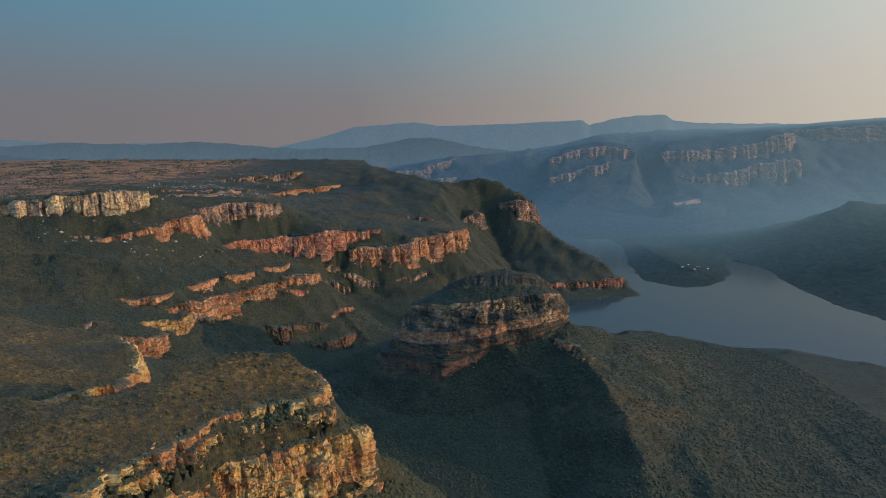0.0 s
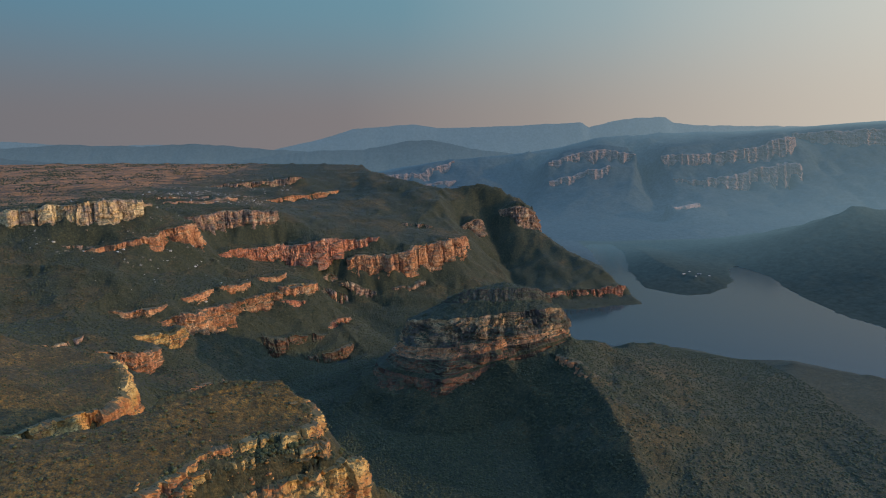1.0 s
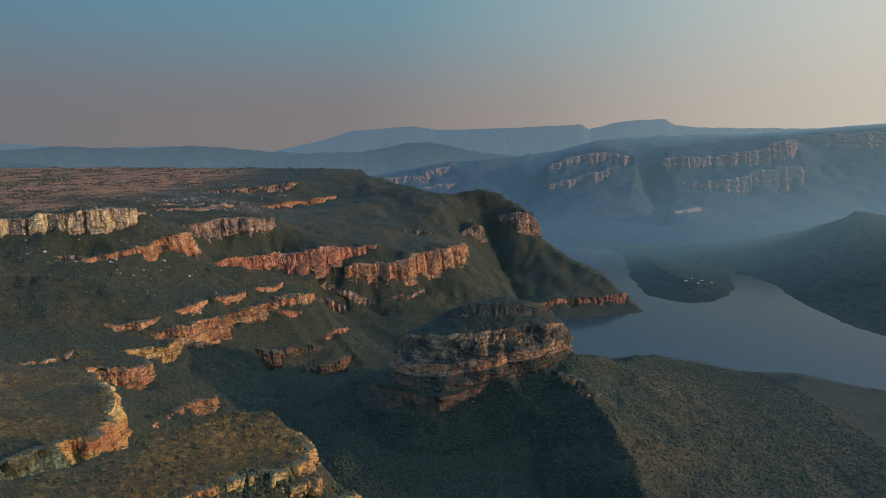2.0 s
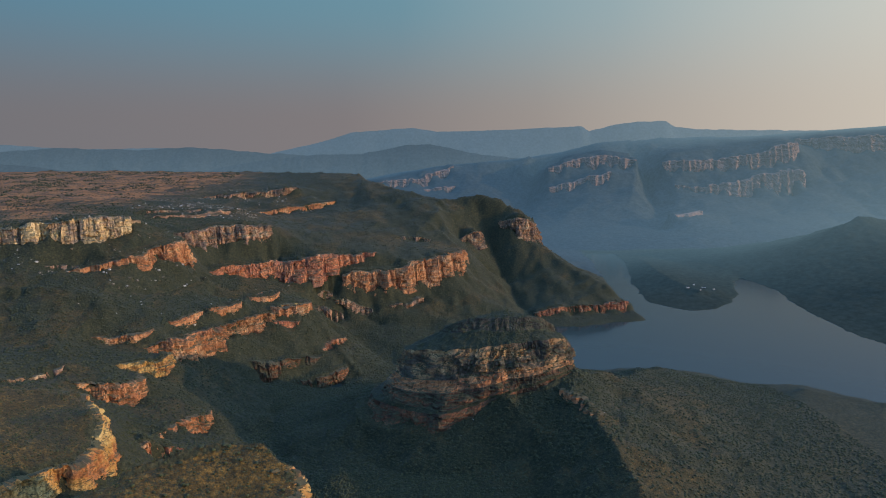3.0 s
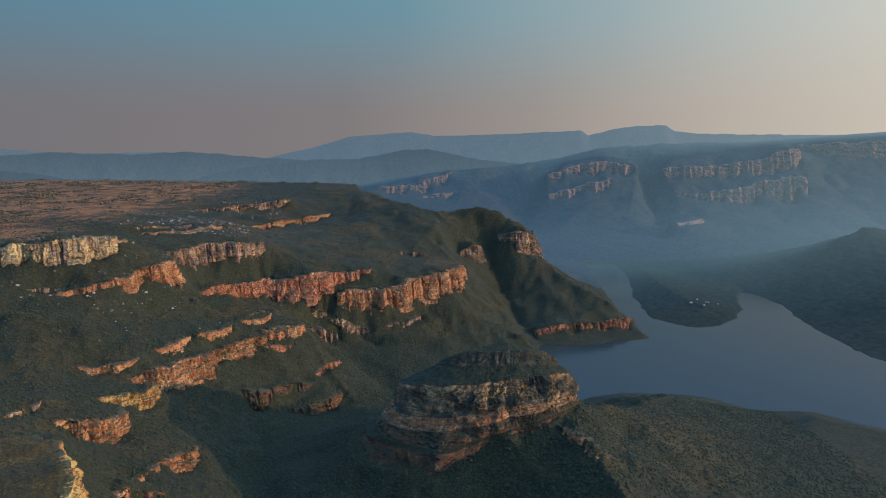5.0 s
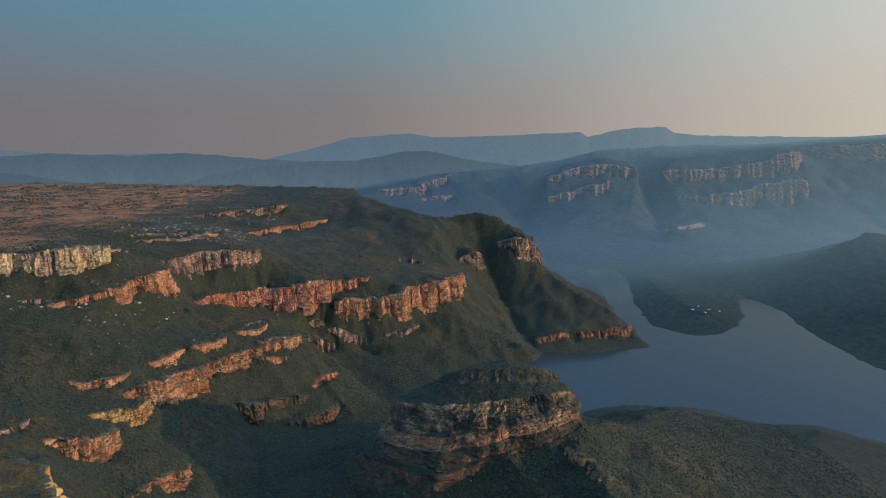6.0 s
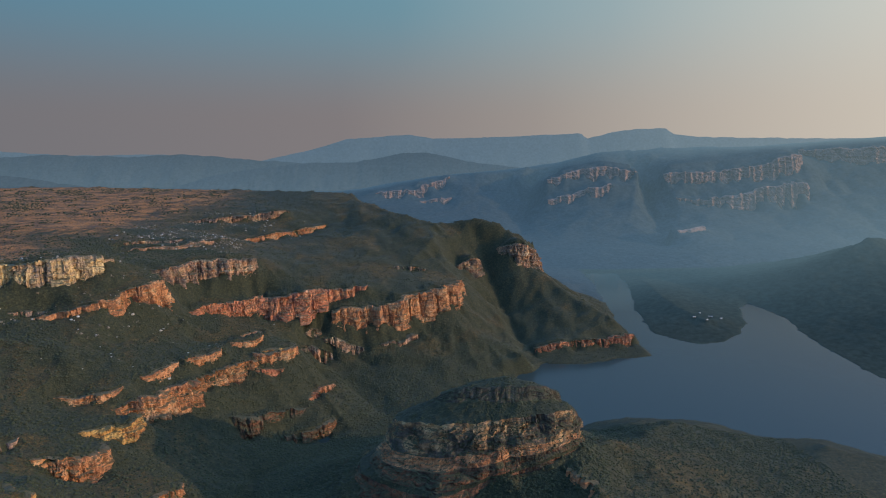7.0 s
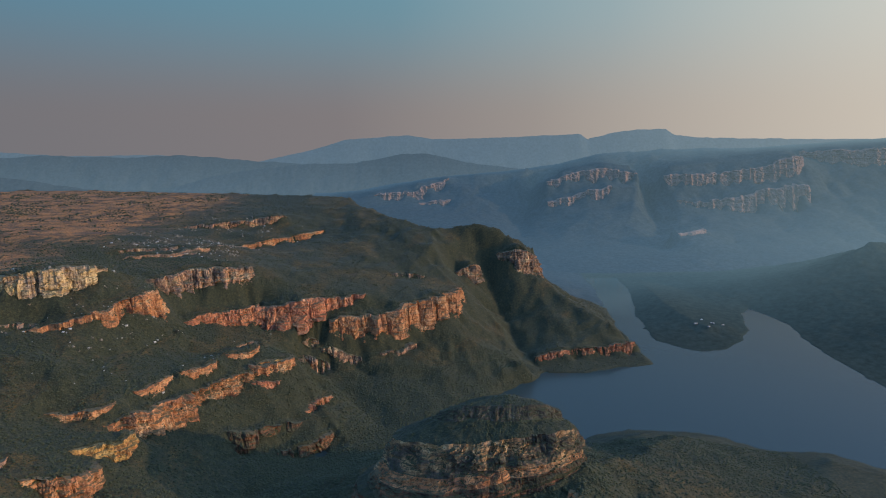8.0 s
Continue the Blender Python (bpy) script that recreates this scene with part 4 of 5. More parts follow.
def cliff_mesh(c, mat, du=1.3, dv=1.15, cut=(16, 34)):
    p, s = c.p, c.s
    nu = max(8, int(s[-1] / du))
    ss = np.linspace(0, s[-1], nu)
    P = np.stack([np.interp(ss, s, p[:, i]) for i in range(4)], 1)
    N = np.stack([np.interp(ss, s, c.out[:, i]) for i in range(2)], 1)
    N /= np.hypot(N[:, 0], N[:, 1])[:, None]
    Hh = P[:, 3] * 1.14 + np.minimum(4.5, 0.6 * P[:, 3] + 1.0)
    nv = max(6, int(np.percentile(Hh, 90) / dv))
    v = np.linspace(0, 1, nv)
    V, S = np.meshgrid(v, ss, indexing="ij")
    hh = np.broadcast_to(Hh, V.shape)
    z = P[:, 2][None] + 0.8 - V * hh
    k = c.seed * 13
    size = np.clip(hh / 26, 0.45, 1.15)
    wide = np.where(np.percentile(P[:, 3], 60) < 11, 2.1, 4.5)
    step_up = 2.6 * size * (lattice(np.floor(S / wide + vnoise(S / 11, S * 0, seed=k + 17)), S * 0, S * 0, k + 16) - 0.6)
    z = z + np.where(V == 0, -0.6, (step_up + 0.7 * size * vnoise(S / 1.7, V * 0, seed=k + 15)) * smooth(0.35, 0, V))
    layer = z + 0.8 * vnoise(S / 90, z / 60, seed=k + 6)

    def blocks(w, t, seed):
        """Offsets of jointed blocks, w wide and t thick, in courses."""
        row = np.floor(layer / t + 0.35 * vnoise(S / (w * 4), z * 0, seed=seed + 2))
        col = np.floor(S / w + 3 * lattice(row, row * 0, row * 0, seed + 1) + 0.4 * vnoise(S / w / 2, z / 9, seed=seed + 3))
        return lattice(row, col, row * 0, seed) * 2 - 1, lattice(row, row * 0 + 7, row * 0, seed + 5) * 2 - 1

    along_rim, S = S, S + (9 * vnoise(S / 21, z / 200, seed=k + 51) + 3 * vnoise(S / 8, z / 90, seed=k + 52)) / max(1.0, c.slab)      # uneven widths
    big, big_course = blocks(15, 12, k + 20)
    mid, mid_course = blocks(7, 4.6, k + 30)
    tall, _ = blocks(9, 34, k + 60)
    narrow, _ = blocks(4.2, 17, k + 70)
    butt = 4.2 * fbm(S / 22, z * 0.012, octaves=3, seed=k + 3)
    crack = np.abs(vnoise(S / 7 + 0.5 * vnoise(S / 9, z / 14, seed=k + 1), z / 60, seed=k + 5))
    crack = -3.0 * np.exp(-crack * 14) * smooth(-0.2, 0.3, vnoise(S / 18, z / 30, seed=k + 4))
    rubble, _ = blocks(2.3, 1.7, k + 90)
    S = along_rim
    rough = bedding(S, z, k + 100, (0.5 + 0.9 * c.beds) / max(1.0, c.slab) ** 1.6)
    off = size * (0.8 * butt + (1.7 * c.slab * tall + 0.9 * narrow) * smooth(5, 18, hh) + (0.8 * big + (1.0 * big_course + 0.5 * mid_course) / max(1.0, c.slab) ** 1.5) * c.beds + (0.4 * mid) / c.slab + 0.6 * crack + 0.68 / max(1.0, c.slab) ** 0.8 * rough + 2.4 * rubble * smooth(15, 8, hh)) * smooth(0, 0.12, V)
    ledges = 1 + (1 + 2 * smooth(16, 40, hh)) / max(1.0, c.slab) ** 2
    tread = 0.55 / max(1.0, c.slab)
    t = V * ledges + 0.55 * vnoise(S / 26, V * 0, seed=k + 9) + 0.2 * vnoise(S / 7, V * 0, seed=k + 10)
    stair = (1 - tread) * V + tread * np.clip(np.floor(t) + smooth(0.0, 0.22, t - np.floor(t)), 0, 9) / ledges
    off = off + 1.8 + (c.batter + 0.06) * stair * hh
    off = np.where(V == 0, -5.0, off)
    end = np.minimum(S, s[-1] - S)
    off = off - 5 * smooth(8, 0, end) - 5 * smooth(3.4, 1.6, P[:, 3])[None]
    GAP = 3.6 if c.beds == 1.0 and c.step < 4 else 6.5
    # gaps where scrub and soil bury the ledge
    off = off - 6 * smooth(c.gaps + 0.2, c.gaps - 0.2, vnoise(S / GAP, z / 40, seed=k + 81) + 0.5 * vnoise(S / 2.0, z / 9, seed=k + 82))
    X = P[:, 0][None] + N[:, 0][None] * off
    Y = P[:, 1][None] + N[:, 1][None] * off
    grid = np.stack([X, Y, z], -1)
    cuts, rnd = [0], random.Random(c.seed)
    while cuts[-1] < nu - 1:
        k = cuts[-1] + max(4, int(rnd.uniform(*cut) / du))
        cuts.append(nu - 1 if k > nu - 6 else k)
    made = []
    for a, b in zip(cuts[:-1], cuts[1:]):
        V = grid[:, a:b + 1].reshape(-1, 3)
        me = grid_mesh("buttress", V, b - a + 1, nv, mat)
        me.polygons.foreach_set("use_smooth", np.zeros(len(me.polygons), bool))
        made.append(me)
    return made


def cliff_thing(name, cliff, mat, label, category, group="", parent=None, **more):
    top = new(name)
    if parent is None:
        tagged(top, label, category, group)
    else:
        top.parent = parent
    for me in cliff_mesh(cliff, mat, **more):
        new("buttress", me).parent = top
    return top


for key, mat, label in (
        ("yellow", PALE_ROCK, "pale yellow sandstone cliff under the grassy plateau"),
        ("second", ROCK, "sandstone cliff band rising to a pale jutting prow"),
        ("second_high", GREY_ROCK, "grey-orange sandstone cliff set back behind a prow"),
        ("red", RED_ROCK, "smooth red sandstone slab above dark scree"),
        ("red_prow", RED_ROCK, "stepped red sandstone cliff with a square prow"),
        ("red_wall", ROCK, "long orange sandstone cliff wall above forested scree"),
        ("crag_a", GREY_ROCK, "small orange crag among dark bushes"),
        ("crag_b", GOLD_ROCK, "blocky yellow crag at the edge of a wooded rib"),
        ("crag_c", GREY_ROCK, "small orange crag among dark bushes"),
        ("crag_d", GREY_ROCK, "broken grey crag on the scree below the red cliff"),
        ("crag_e", GREY_ROCK, "broken grey crag on the scree below the red cliff"),
        ("crag_f", GREY_ROCK, "broken grey crag on the scree below the red cliff"),
        ("crag_g", RED_ROCK, "small orange crag among dark bushes"),
        ("crag_h", RED_ROCK, "red outcrop low on the wooded slope"),
        ("pale_a", GREY_ROCK, "low pinkish rock band in dark scrub"),
        ("pale_b", GREY_ROCK, "low pinkish rock band in dark scrub"),
        ("pale_c", GREY_ROCK, "scattered grey outcrops near the plateau rim"),
        ("pale_d", GREY_ROCK, "low grey rock band on the dark spur"),
        ("mid_low", RED_ROCK, "red rock spur showing through steep bushes"),
        ("foot_low", SHADE_RED_ROCK, "low red cliff above the shaded ravine"),
        ("bluff_far_step", GOLD_ROCK, "short orange rock step at the bluff's edge"),
        ("low_a", ROCK, "broken yellow-orange cliff step low on the slope"),
        ("low_b", GOLD_ROCK, "small yellow-orange rock outcrop between bushes"),
        ("low_c", ROCK, "long orange sandstone cliff band above dark woods"),
        ("low_d", ROCK, "short orange cliff at the end of a wooded rib"),
        ("ledge_a", ROCK, "thin orange rock ledge half hidden by scrub"),
        ("ledge_b", ROCK, "thin orange rock ledge half hidden by scrub"),
        ("ledge_c", ROCK, "thin orange rock ledge half hidden by scrub"),
        ("ledge_d", ROCK, "thin orange rock ledge half hidden by scrub"),
        ("bluff_second", GOLD_ROCK, "broken yellow rock ledge across the bluff's scrub slope"),
        ("mid", ROCK, "low orange rock ledge between dark bushes"),
        ("foot", SHADE_RED_ROCK, "short red cliff at the foot of the slope"),
        ("upper_first", GREY_ROCK, "thin pale cliff band near the plateau rim"),
        ("upper_second", ROCK, "narrow pale cliff band on a dark slope"),
        ("upper_third", GREY_ROCK, "low grey rock band strewn with boulders"),
        ("nose", GREY_ROCK, "red rounded cliff nose on the canyon spur"),
        ("knob", GREY_ROCK, "tall grey-red cliff round the wooded knob of the spur"),
        ("shore", RED_ROCK, "low red cliff above the lake shore"),
        ("bluff_far", GOLD_ROCK, "sunlit orange cliff prow of the scrubby bluff"),
        ("bluff_top", GOLD_ROCK, "upper ledge of yellow sandstone along the grassy bluff"),
        ("ridge_crag", ROCK, "small orange crags on the dome's wooded ridge"),
        ("bluff_low", GOLD_ROCK, "tall golden sandstone face below the bluff's scrub bench"),
        ("bluff_step", GOLD_ROCK, "lowest orange rock step of the bluff")):
    fine = dict(du=0.8, dv=0.7) if key.startswith("bluff") else {}
    cliff_thing("cliff_band", CLIFFS[key], mat, label, "cliff", "canyon cliffs", **fine)


# ---- the dome ----
dome = tagged(new("rock_dome"), "round-topped sandstone butte with banded cliffs above wooded scree", "rock dome")
front = np.linspace(-math.pi * 1.02, math.pi * 0.02, 620)
back = np.linspace(math.pi * 0.02, math.pi * 0.98, 150)[1:]
turns = np.concatenate([front, back])
rim_r, _ = ring_at(DOME_RINGS[4][2], turns)
S1 = np.concatenate([[0], np.cumsum(np.hypot(np.diff(rim_r * np.cos(turns)), np.diff(rim_r * np.sin(turns))))])
rows_r, rows_z, rows_amp, rows_tilt, ends = [], [], [], [], [0]
for (_, _, above), (piece, n, below) in zip(DOME_RINGS[:-1], DOME_RINGS[1:]):
    (r0, z0), (r1, z1) = ring_at(above, turns), ring_at(below, turns)
    cliff = piece.endswith(("cliff", "wall", "band"))
    if piece == "foot_cliff":       # rooted in the scree
        r1, z1 = r1 + 1.5, z1 - 14
    for k in range(n + 1):
        if k == 0 and rows_r:
            continue
        t = k / n
        stair = 0.5 * t + 0.5 * np.floor(t * 3 + 0.6 * vnoise(S1 / 24, S1 * 0 + n, seed=91) + 0.7 * vnoise(S1 / 8, S1 * 0 + n, seed=92) + 0.2) / 3 if cliff else t
        stair = np.clip(np.where(t in (0.0, 1.0), t, stair), 0, 1)
        rows_r.append(r0 + (r1 - r0) * stair)
        rows_z.append(z0 + (z1 - z0) * t)
        rows_amp.append((1.05 if piece == "upper_wall" else 0.75) * (0.35 + 0.65 * math.sin(math.pi * t)) if cliff else 0.22)
        rows_tilt.append(0.0 if cliff else 1.0)
    ends.append(len(rows_r) - 1)
R, Z = np.array(rows_r), np.array(rows_z)
SS = np.broadcast_to(S1, R.shape) + 5 * vnoise(np.broadcast_to(S1, R.shape) / 19, Z / 60, seed=95)
amp = np.array(rows_amp)[:, None] * smooth(8, 60, R)
lift = np.array(rows_tilt)[:, None] * smooth(8, 40, R)
gully = np.abs(vnoise(SS / 11 + 0.5 * vnoise(SS / 15, Z / 20, seed=704), Z / 90, seed=703))
gully = 5.0 * np.exp(-gully * 7) * smooth(-0.3, 0.2, vnoise(SS / 26, Z / 24, seed=705))
R = R + amp * (bedding(SS, Z, 700, 0.34) + 3.4 * fbm(SS / 22, Z / 70, octaves=3, seed=701) - gully)
Z = Z + lift * 1.3 * fbm(SS / 12, R / 9, octaves=3, seed=702)
R[:, -1], Z[:, -1] = R[:, 0], Z[:, 0]
DX, DY = DOME_AT[0] + R * np.cos(turns), DOME_AT[1] + R * np.sin(turns)
DOME_MATS = {"upper_wall": DOME_ROCK, "red_band": ROCK, "lower_wall": SHADE_RED_ROCK, "foot_cliff": SHADE_RED_ROCK, "cap_cliff": DARK_ROCK}
for (piece, _, _), a, b in zip(DOME_RINGS[1:], ends[:-1], ends[1:]):
    cuts = [0, 95, 160, 225, 290, 350, 415, 480, 550, len(turns) - 1] if piece.endswith("wall") else [0, len(turns) - 1]
    whole_piece = new(piece) if len(cuts) > 2 else None
    for c0, c1 in zip(cuts[:-1], cuts[1:]):
        V = np.stack([DX[a:b + 1, c0:c1 + 1], DY[a:b + 1, c0:c1 + 1], Z[a:b + 1, c0:c1 + 1]], -1).reshape(-1, 3)
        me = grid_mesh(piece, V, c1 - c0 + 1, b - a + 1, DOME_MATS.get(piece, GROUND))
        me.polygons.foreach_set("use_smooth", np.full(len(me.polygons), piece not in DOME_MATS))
        new("buttress" if whole_piece else piece, me).parent = whole_piece or dome
    if whole_piece:
        whole_piece.parent = dome
DOME_SPOTS = np.stack([DX, DY, Z], -1)

# ---- distance ----
def far_ridge(name, pts, y, base, mat, amp, seed, label):
    n = 420
    xs = np.linspace(pts[0][0], pts[-1][0], n)
    zs = 5 + np.interp(xs, [a for a, _ in pts], [c for _, c in pts]) + amp * fbm(xs / 60, xs * 0, octaves=4, seed=seed)
    k = np.linspace(0, 1, 30)[:, None]
    Y = y - 350 * k + 0 * xs[None]
    Z = zs[None] * (1 - k) + base * k + amp * 4 * fbm(xs[None] / 120 + 0 * k, 3 * k + 0 * xs[None], seed=seed + 3) * np.sin(np.pi * k)
    X = np.broadcast_to(xs[None], Y.shape)
    me = grid_mesh(name, np.stack([X.ravel(), Y.ravel(), Z.ravel()], 1), n, 30, mat)
    return tagged(new(name, me), label, "mountains", kind="structure")


# blue of the haze that the far materials below emit
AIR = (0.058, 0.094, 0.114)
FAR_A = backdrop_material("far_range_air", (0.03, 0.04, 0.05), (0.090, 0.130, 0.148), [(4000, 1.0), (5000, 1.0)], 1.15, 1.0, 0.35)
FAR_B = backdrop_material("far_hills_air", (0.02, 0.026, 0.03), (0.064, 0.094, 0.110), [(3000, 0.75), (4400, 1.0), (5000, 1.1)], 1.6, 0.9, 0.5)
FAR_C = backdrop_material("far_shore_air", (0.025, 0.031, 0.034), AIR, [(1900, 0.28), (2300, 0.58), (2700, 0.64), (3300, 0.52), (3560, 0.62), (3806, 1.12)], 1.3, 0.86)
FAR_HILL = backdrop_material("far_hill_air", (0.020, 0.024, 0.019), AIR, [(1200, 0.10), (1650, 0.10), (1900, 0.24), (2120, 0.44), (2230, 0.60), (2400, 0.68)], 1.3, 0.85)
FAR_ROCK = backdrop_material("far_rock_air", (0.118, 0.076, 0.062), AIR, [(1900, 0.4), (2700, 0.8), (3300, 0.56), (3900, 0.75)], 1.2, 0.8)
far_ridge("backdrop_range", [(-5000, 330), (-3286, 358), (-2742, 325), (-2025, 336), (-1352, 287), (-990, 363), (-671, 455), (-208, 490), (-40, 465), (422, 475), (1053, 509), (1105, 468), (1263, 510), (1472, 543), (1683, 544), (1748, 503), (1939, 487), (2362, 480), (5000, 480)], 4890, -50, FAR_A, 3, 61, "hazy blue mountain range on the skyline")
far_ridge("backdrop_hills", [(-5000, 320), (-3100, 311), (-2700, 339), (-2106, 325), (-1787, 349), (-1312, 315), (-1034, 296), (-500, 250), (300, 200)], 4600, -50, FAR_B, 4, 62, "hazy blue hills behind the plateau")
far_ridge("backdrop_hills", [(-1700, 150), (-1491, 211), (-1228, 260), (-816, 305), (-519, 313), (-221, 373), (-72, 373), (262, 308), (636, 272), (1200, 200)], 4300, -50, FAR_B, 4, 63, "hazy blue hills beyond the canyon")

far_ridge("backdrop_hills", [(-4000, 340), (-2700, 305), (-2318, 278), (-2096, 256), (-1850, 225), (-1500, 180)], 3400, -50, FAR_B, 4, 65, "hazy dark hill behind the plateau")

# the canyon wall beyond the lake, and the hill on the far shore
nu, nv = 430, 150
X, Y = np.meshgrid(np.linspace(-690, 3590, nu), np.linspace(2325, 3805, nv))
Z = hills(FAR, X, Y, 3.0)
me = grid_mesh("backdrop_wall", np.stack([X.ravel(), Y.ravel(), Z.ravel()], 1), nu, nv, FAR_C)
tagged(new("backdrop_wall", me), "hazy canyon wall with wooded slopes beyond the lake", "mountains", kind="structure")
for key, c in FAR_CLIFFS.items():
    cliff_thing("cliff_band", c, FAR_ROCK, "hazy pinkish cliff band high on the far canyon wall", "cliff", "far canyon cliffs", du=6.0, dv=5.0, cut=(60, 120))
nu, nv = 300, 210
X, Y = np.meshgrid(np.linspace(519, 2290, nu), np.linspace(1191, 2480, nv))
Z = hills(NEAR, X, Y, 1.4) - 20 * smooth(2400, 2480, Y)
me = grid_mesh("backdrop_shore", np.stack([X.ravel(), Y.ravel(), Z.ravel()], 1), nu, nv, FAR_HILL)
tagged(new("backdrop_shore", me), "dark wooded hill and peninsula on the far lake shore", "hill", kind="structure")
# added water sheet: haze put in as emission that grows with distance
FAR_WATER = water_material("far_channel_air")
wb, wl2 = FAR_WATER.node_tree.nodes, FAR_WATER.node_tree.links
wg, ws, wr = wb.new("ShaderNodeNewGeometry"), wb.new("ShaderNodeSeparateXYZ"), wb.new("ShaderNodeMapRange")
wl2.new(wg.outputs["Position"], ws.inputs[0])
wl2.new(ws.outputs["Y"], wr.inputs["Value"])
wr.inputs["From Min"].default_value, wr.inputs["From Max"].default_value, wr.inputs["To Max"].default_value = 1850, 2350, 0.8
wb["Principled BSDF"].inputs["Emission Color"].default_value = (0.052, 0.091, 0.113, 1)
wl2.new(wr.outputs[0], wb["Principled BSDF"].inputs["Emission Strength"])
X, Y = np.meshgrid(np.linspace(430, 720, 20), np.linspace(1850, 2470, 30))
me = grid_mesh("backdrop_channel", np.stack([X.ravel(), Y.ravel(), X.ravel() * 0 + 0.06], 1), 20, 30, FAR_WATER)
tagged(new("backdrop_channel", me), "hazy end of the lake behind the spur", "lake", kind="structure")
nu, nv = 90, 130
X, Y = np.meshgrid(np.linspace(185, 523, nu), np.linspace(1930, 2480, nv))
Z = hills(NEAR, X, Y, 1.4) - 20 * smooth(2400, 2480, Y) - 50 * np.maximum(smooth(250, 200, X), smooth(1985, 1945, Y))
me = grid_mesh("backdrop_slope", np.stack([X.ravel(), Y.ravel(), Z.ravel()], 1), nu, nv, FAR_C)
tagged(new("backdrop_slope", me), "hazy wooded slope behind the spur", "hill", kind="structure")


# ---- scrub and woods ----
def ico(sub, seed, squash):
    if sub == 0:        # a low crown: two rings of five and a tip
        rnd = random.Random(seed)
        V = [(math.cos(i * 1.2566 + a) * r, math.sin(i * 1.2566 + a) * r, z) for a, r, z in ((0, 1.0, -0.35), (0.6283, 0.72, 0.55)) for i in range(5)] + [(0, 0, 0.95)]
        V = np.array([[c * rnd.uniform(0.8, 1.2) for c in v] for v in V])
        V[:, 2] *= squash * 1.1
        F = [(i, (i + 1) % 5, 5 + i) for i in range(5)] + [((i + 1) % 5, 5 + (i + 1) % 5, 5 + i) for i in range(5)] + [(5 + i, 5 + (i + 1) % 5, 10) for i in range(5)]
        return V, np.array(F)
    bm = bmesh.new()
    bmesh.ops.create_icosphere(bm, subdivisions=sub, radius=1.0)
    V = np.array([v.co for v in bm.verts])
    F = np.array([[v.index for v in f.verts] for f in bm.faces])
    bm.free()
    r = 1 + 0.30 * vnoise(V[:, 0] * 1.9, V[:, 1] * 1.9, V[:, 2] * 1.9, seed=seed)
    V = V * r[:, None]
    V[:, 2] *= squash
    return V, F


def tri_mesh(name, V, F, mat):
    me = bpy.data.meshes.new(name)
    me.vertices.add(len(V))
    me.vertices.foreach_set("co", np.ascontiguousarray(V, np.float32).ravel())
    me.loops.add(F.size)
    me.loops.foreach_set("vertex_index", np.ascontiguousarray(F, np.int32).ravel())
    me.polygons.add(len(F))
    me.polygons.foreach_set("loop_start", np.arange(0, F.size, 3, dtype=np.int32))
    me.update(calc_edges=True)
    me.materials.append(mat)
    return me


def clumps(X, Y, Z, R, sub, mat, name, rng, squash=0.6):
    """Many crowns in one mesh: every spot gets one of five lumpy shapes, turned and scaled."""
    parts_v, parts_f, base = [], [], 0
    for k in range(5):
        V, F = ico(sub, 200 + k, squash * (0.8 + 0.1 * k))
        pick = np.where(np.arange(len(X)) % 5 == k)[0]
        a = rng.uniform(0, 6.28, len(pick))
        c, s = np.cos(a)[:, None], np.sin(a)[:, None]
        r = R[pick][:, None]
        vx = (V[:, 0] * c - V[:, 1] * s) * r + X[pick][:, None]
        vy = (V[:, 0] * s + V[:, 1] * c) * r + Y[pick][:, None]
        vz = V[:, 2] * r + (Z[pick] + R[pick] * 0.35)[:, None]
        parts_v.append(np.stack([vx, vy, vz], -1).reshape(-1, 3))
        parts_f.append((F[None] + (np.arange(len(pick)) * len(V))[:, None, None] + base).reshape(-1, 3))
        base += len(pick) * len(V)
    return tri_mesh(name, np.concatenate(parts_v), np.concatenate(parts_f), mat)


rng = np.random.default_rng(5)


def spots(count, x0, x1, y0, y1, keep):
    X, Y = rng.uniform(x0, x1, count), rng.uniform(y0, y1, count)
    inside = np.abs(X) < 420 + np.maximum(Y - 350, 0) * 0.78
    X, Y = X[inside], Y[inside]
    tilt = NEAR.at(NEAR.tilt, X, Y)
    Z = ground_height(X, Y)
    k = (Z > 1.5) & (tilt < 1.3) & ~((X > 225) & (Y > 1940)) & (rng.uniform(0, 1, len(X)) < keep(X, Y, Z, tilt))
    return X[k], Y[k], Z[k]


def scrub_density(X, Y, Z, tilt):
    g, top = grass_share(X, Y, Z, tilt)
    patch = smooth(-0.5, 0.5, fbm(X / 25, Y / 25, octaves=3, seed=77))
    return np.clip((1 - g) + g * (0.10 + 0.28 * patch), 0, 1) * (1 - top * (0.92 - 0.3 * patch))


for label, count, box, size, sub, mat in (
        ("dark scrub bushes over the near bluffs", 60000, (-520, 60, 300, 760), (0.3, 1.15), 0, LEAVES),
        ("dark woods on the scree under the dome", 50000, (-260, 560, 440, 1100), (0.8, 2.1), 0, WOODS),
        ("dark bushes over the canyon slopes", 54000, (-900, 200, 700, 1450), (1.0, 2.5), 0, WOODS),
        ("scattered bushes on the high slopes", 24000, (-1500, 480, 1400, 2200), (1.0, 2.6), 0, WOODS)):
    X, Y, Z = spots(count, *box, scrub_density)
    R = size[0] + (size[1] - size[0]) * rng.uniform(0, 1, len(X)) ** 2
    tagged(new("scrub", clumps(X, Y, Z, R, sub, mat, "scrub", rng, 0.6 if mat is LEAVES else 0.45)), label, "bushes", kind="stuff")

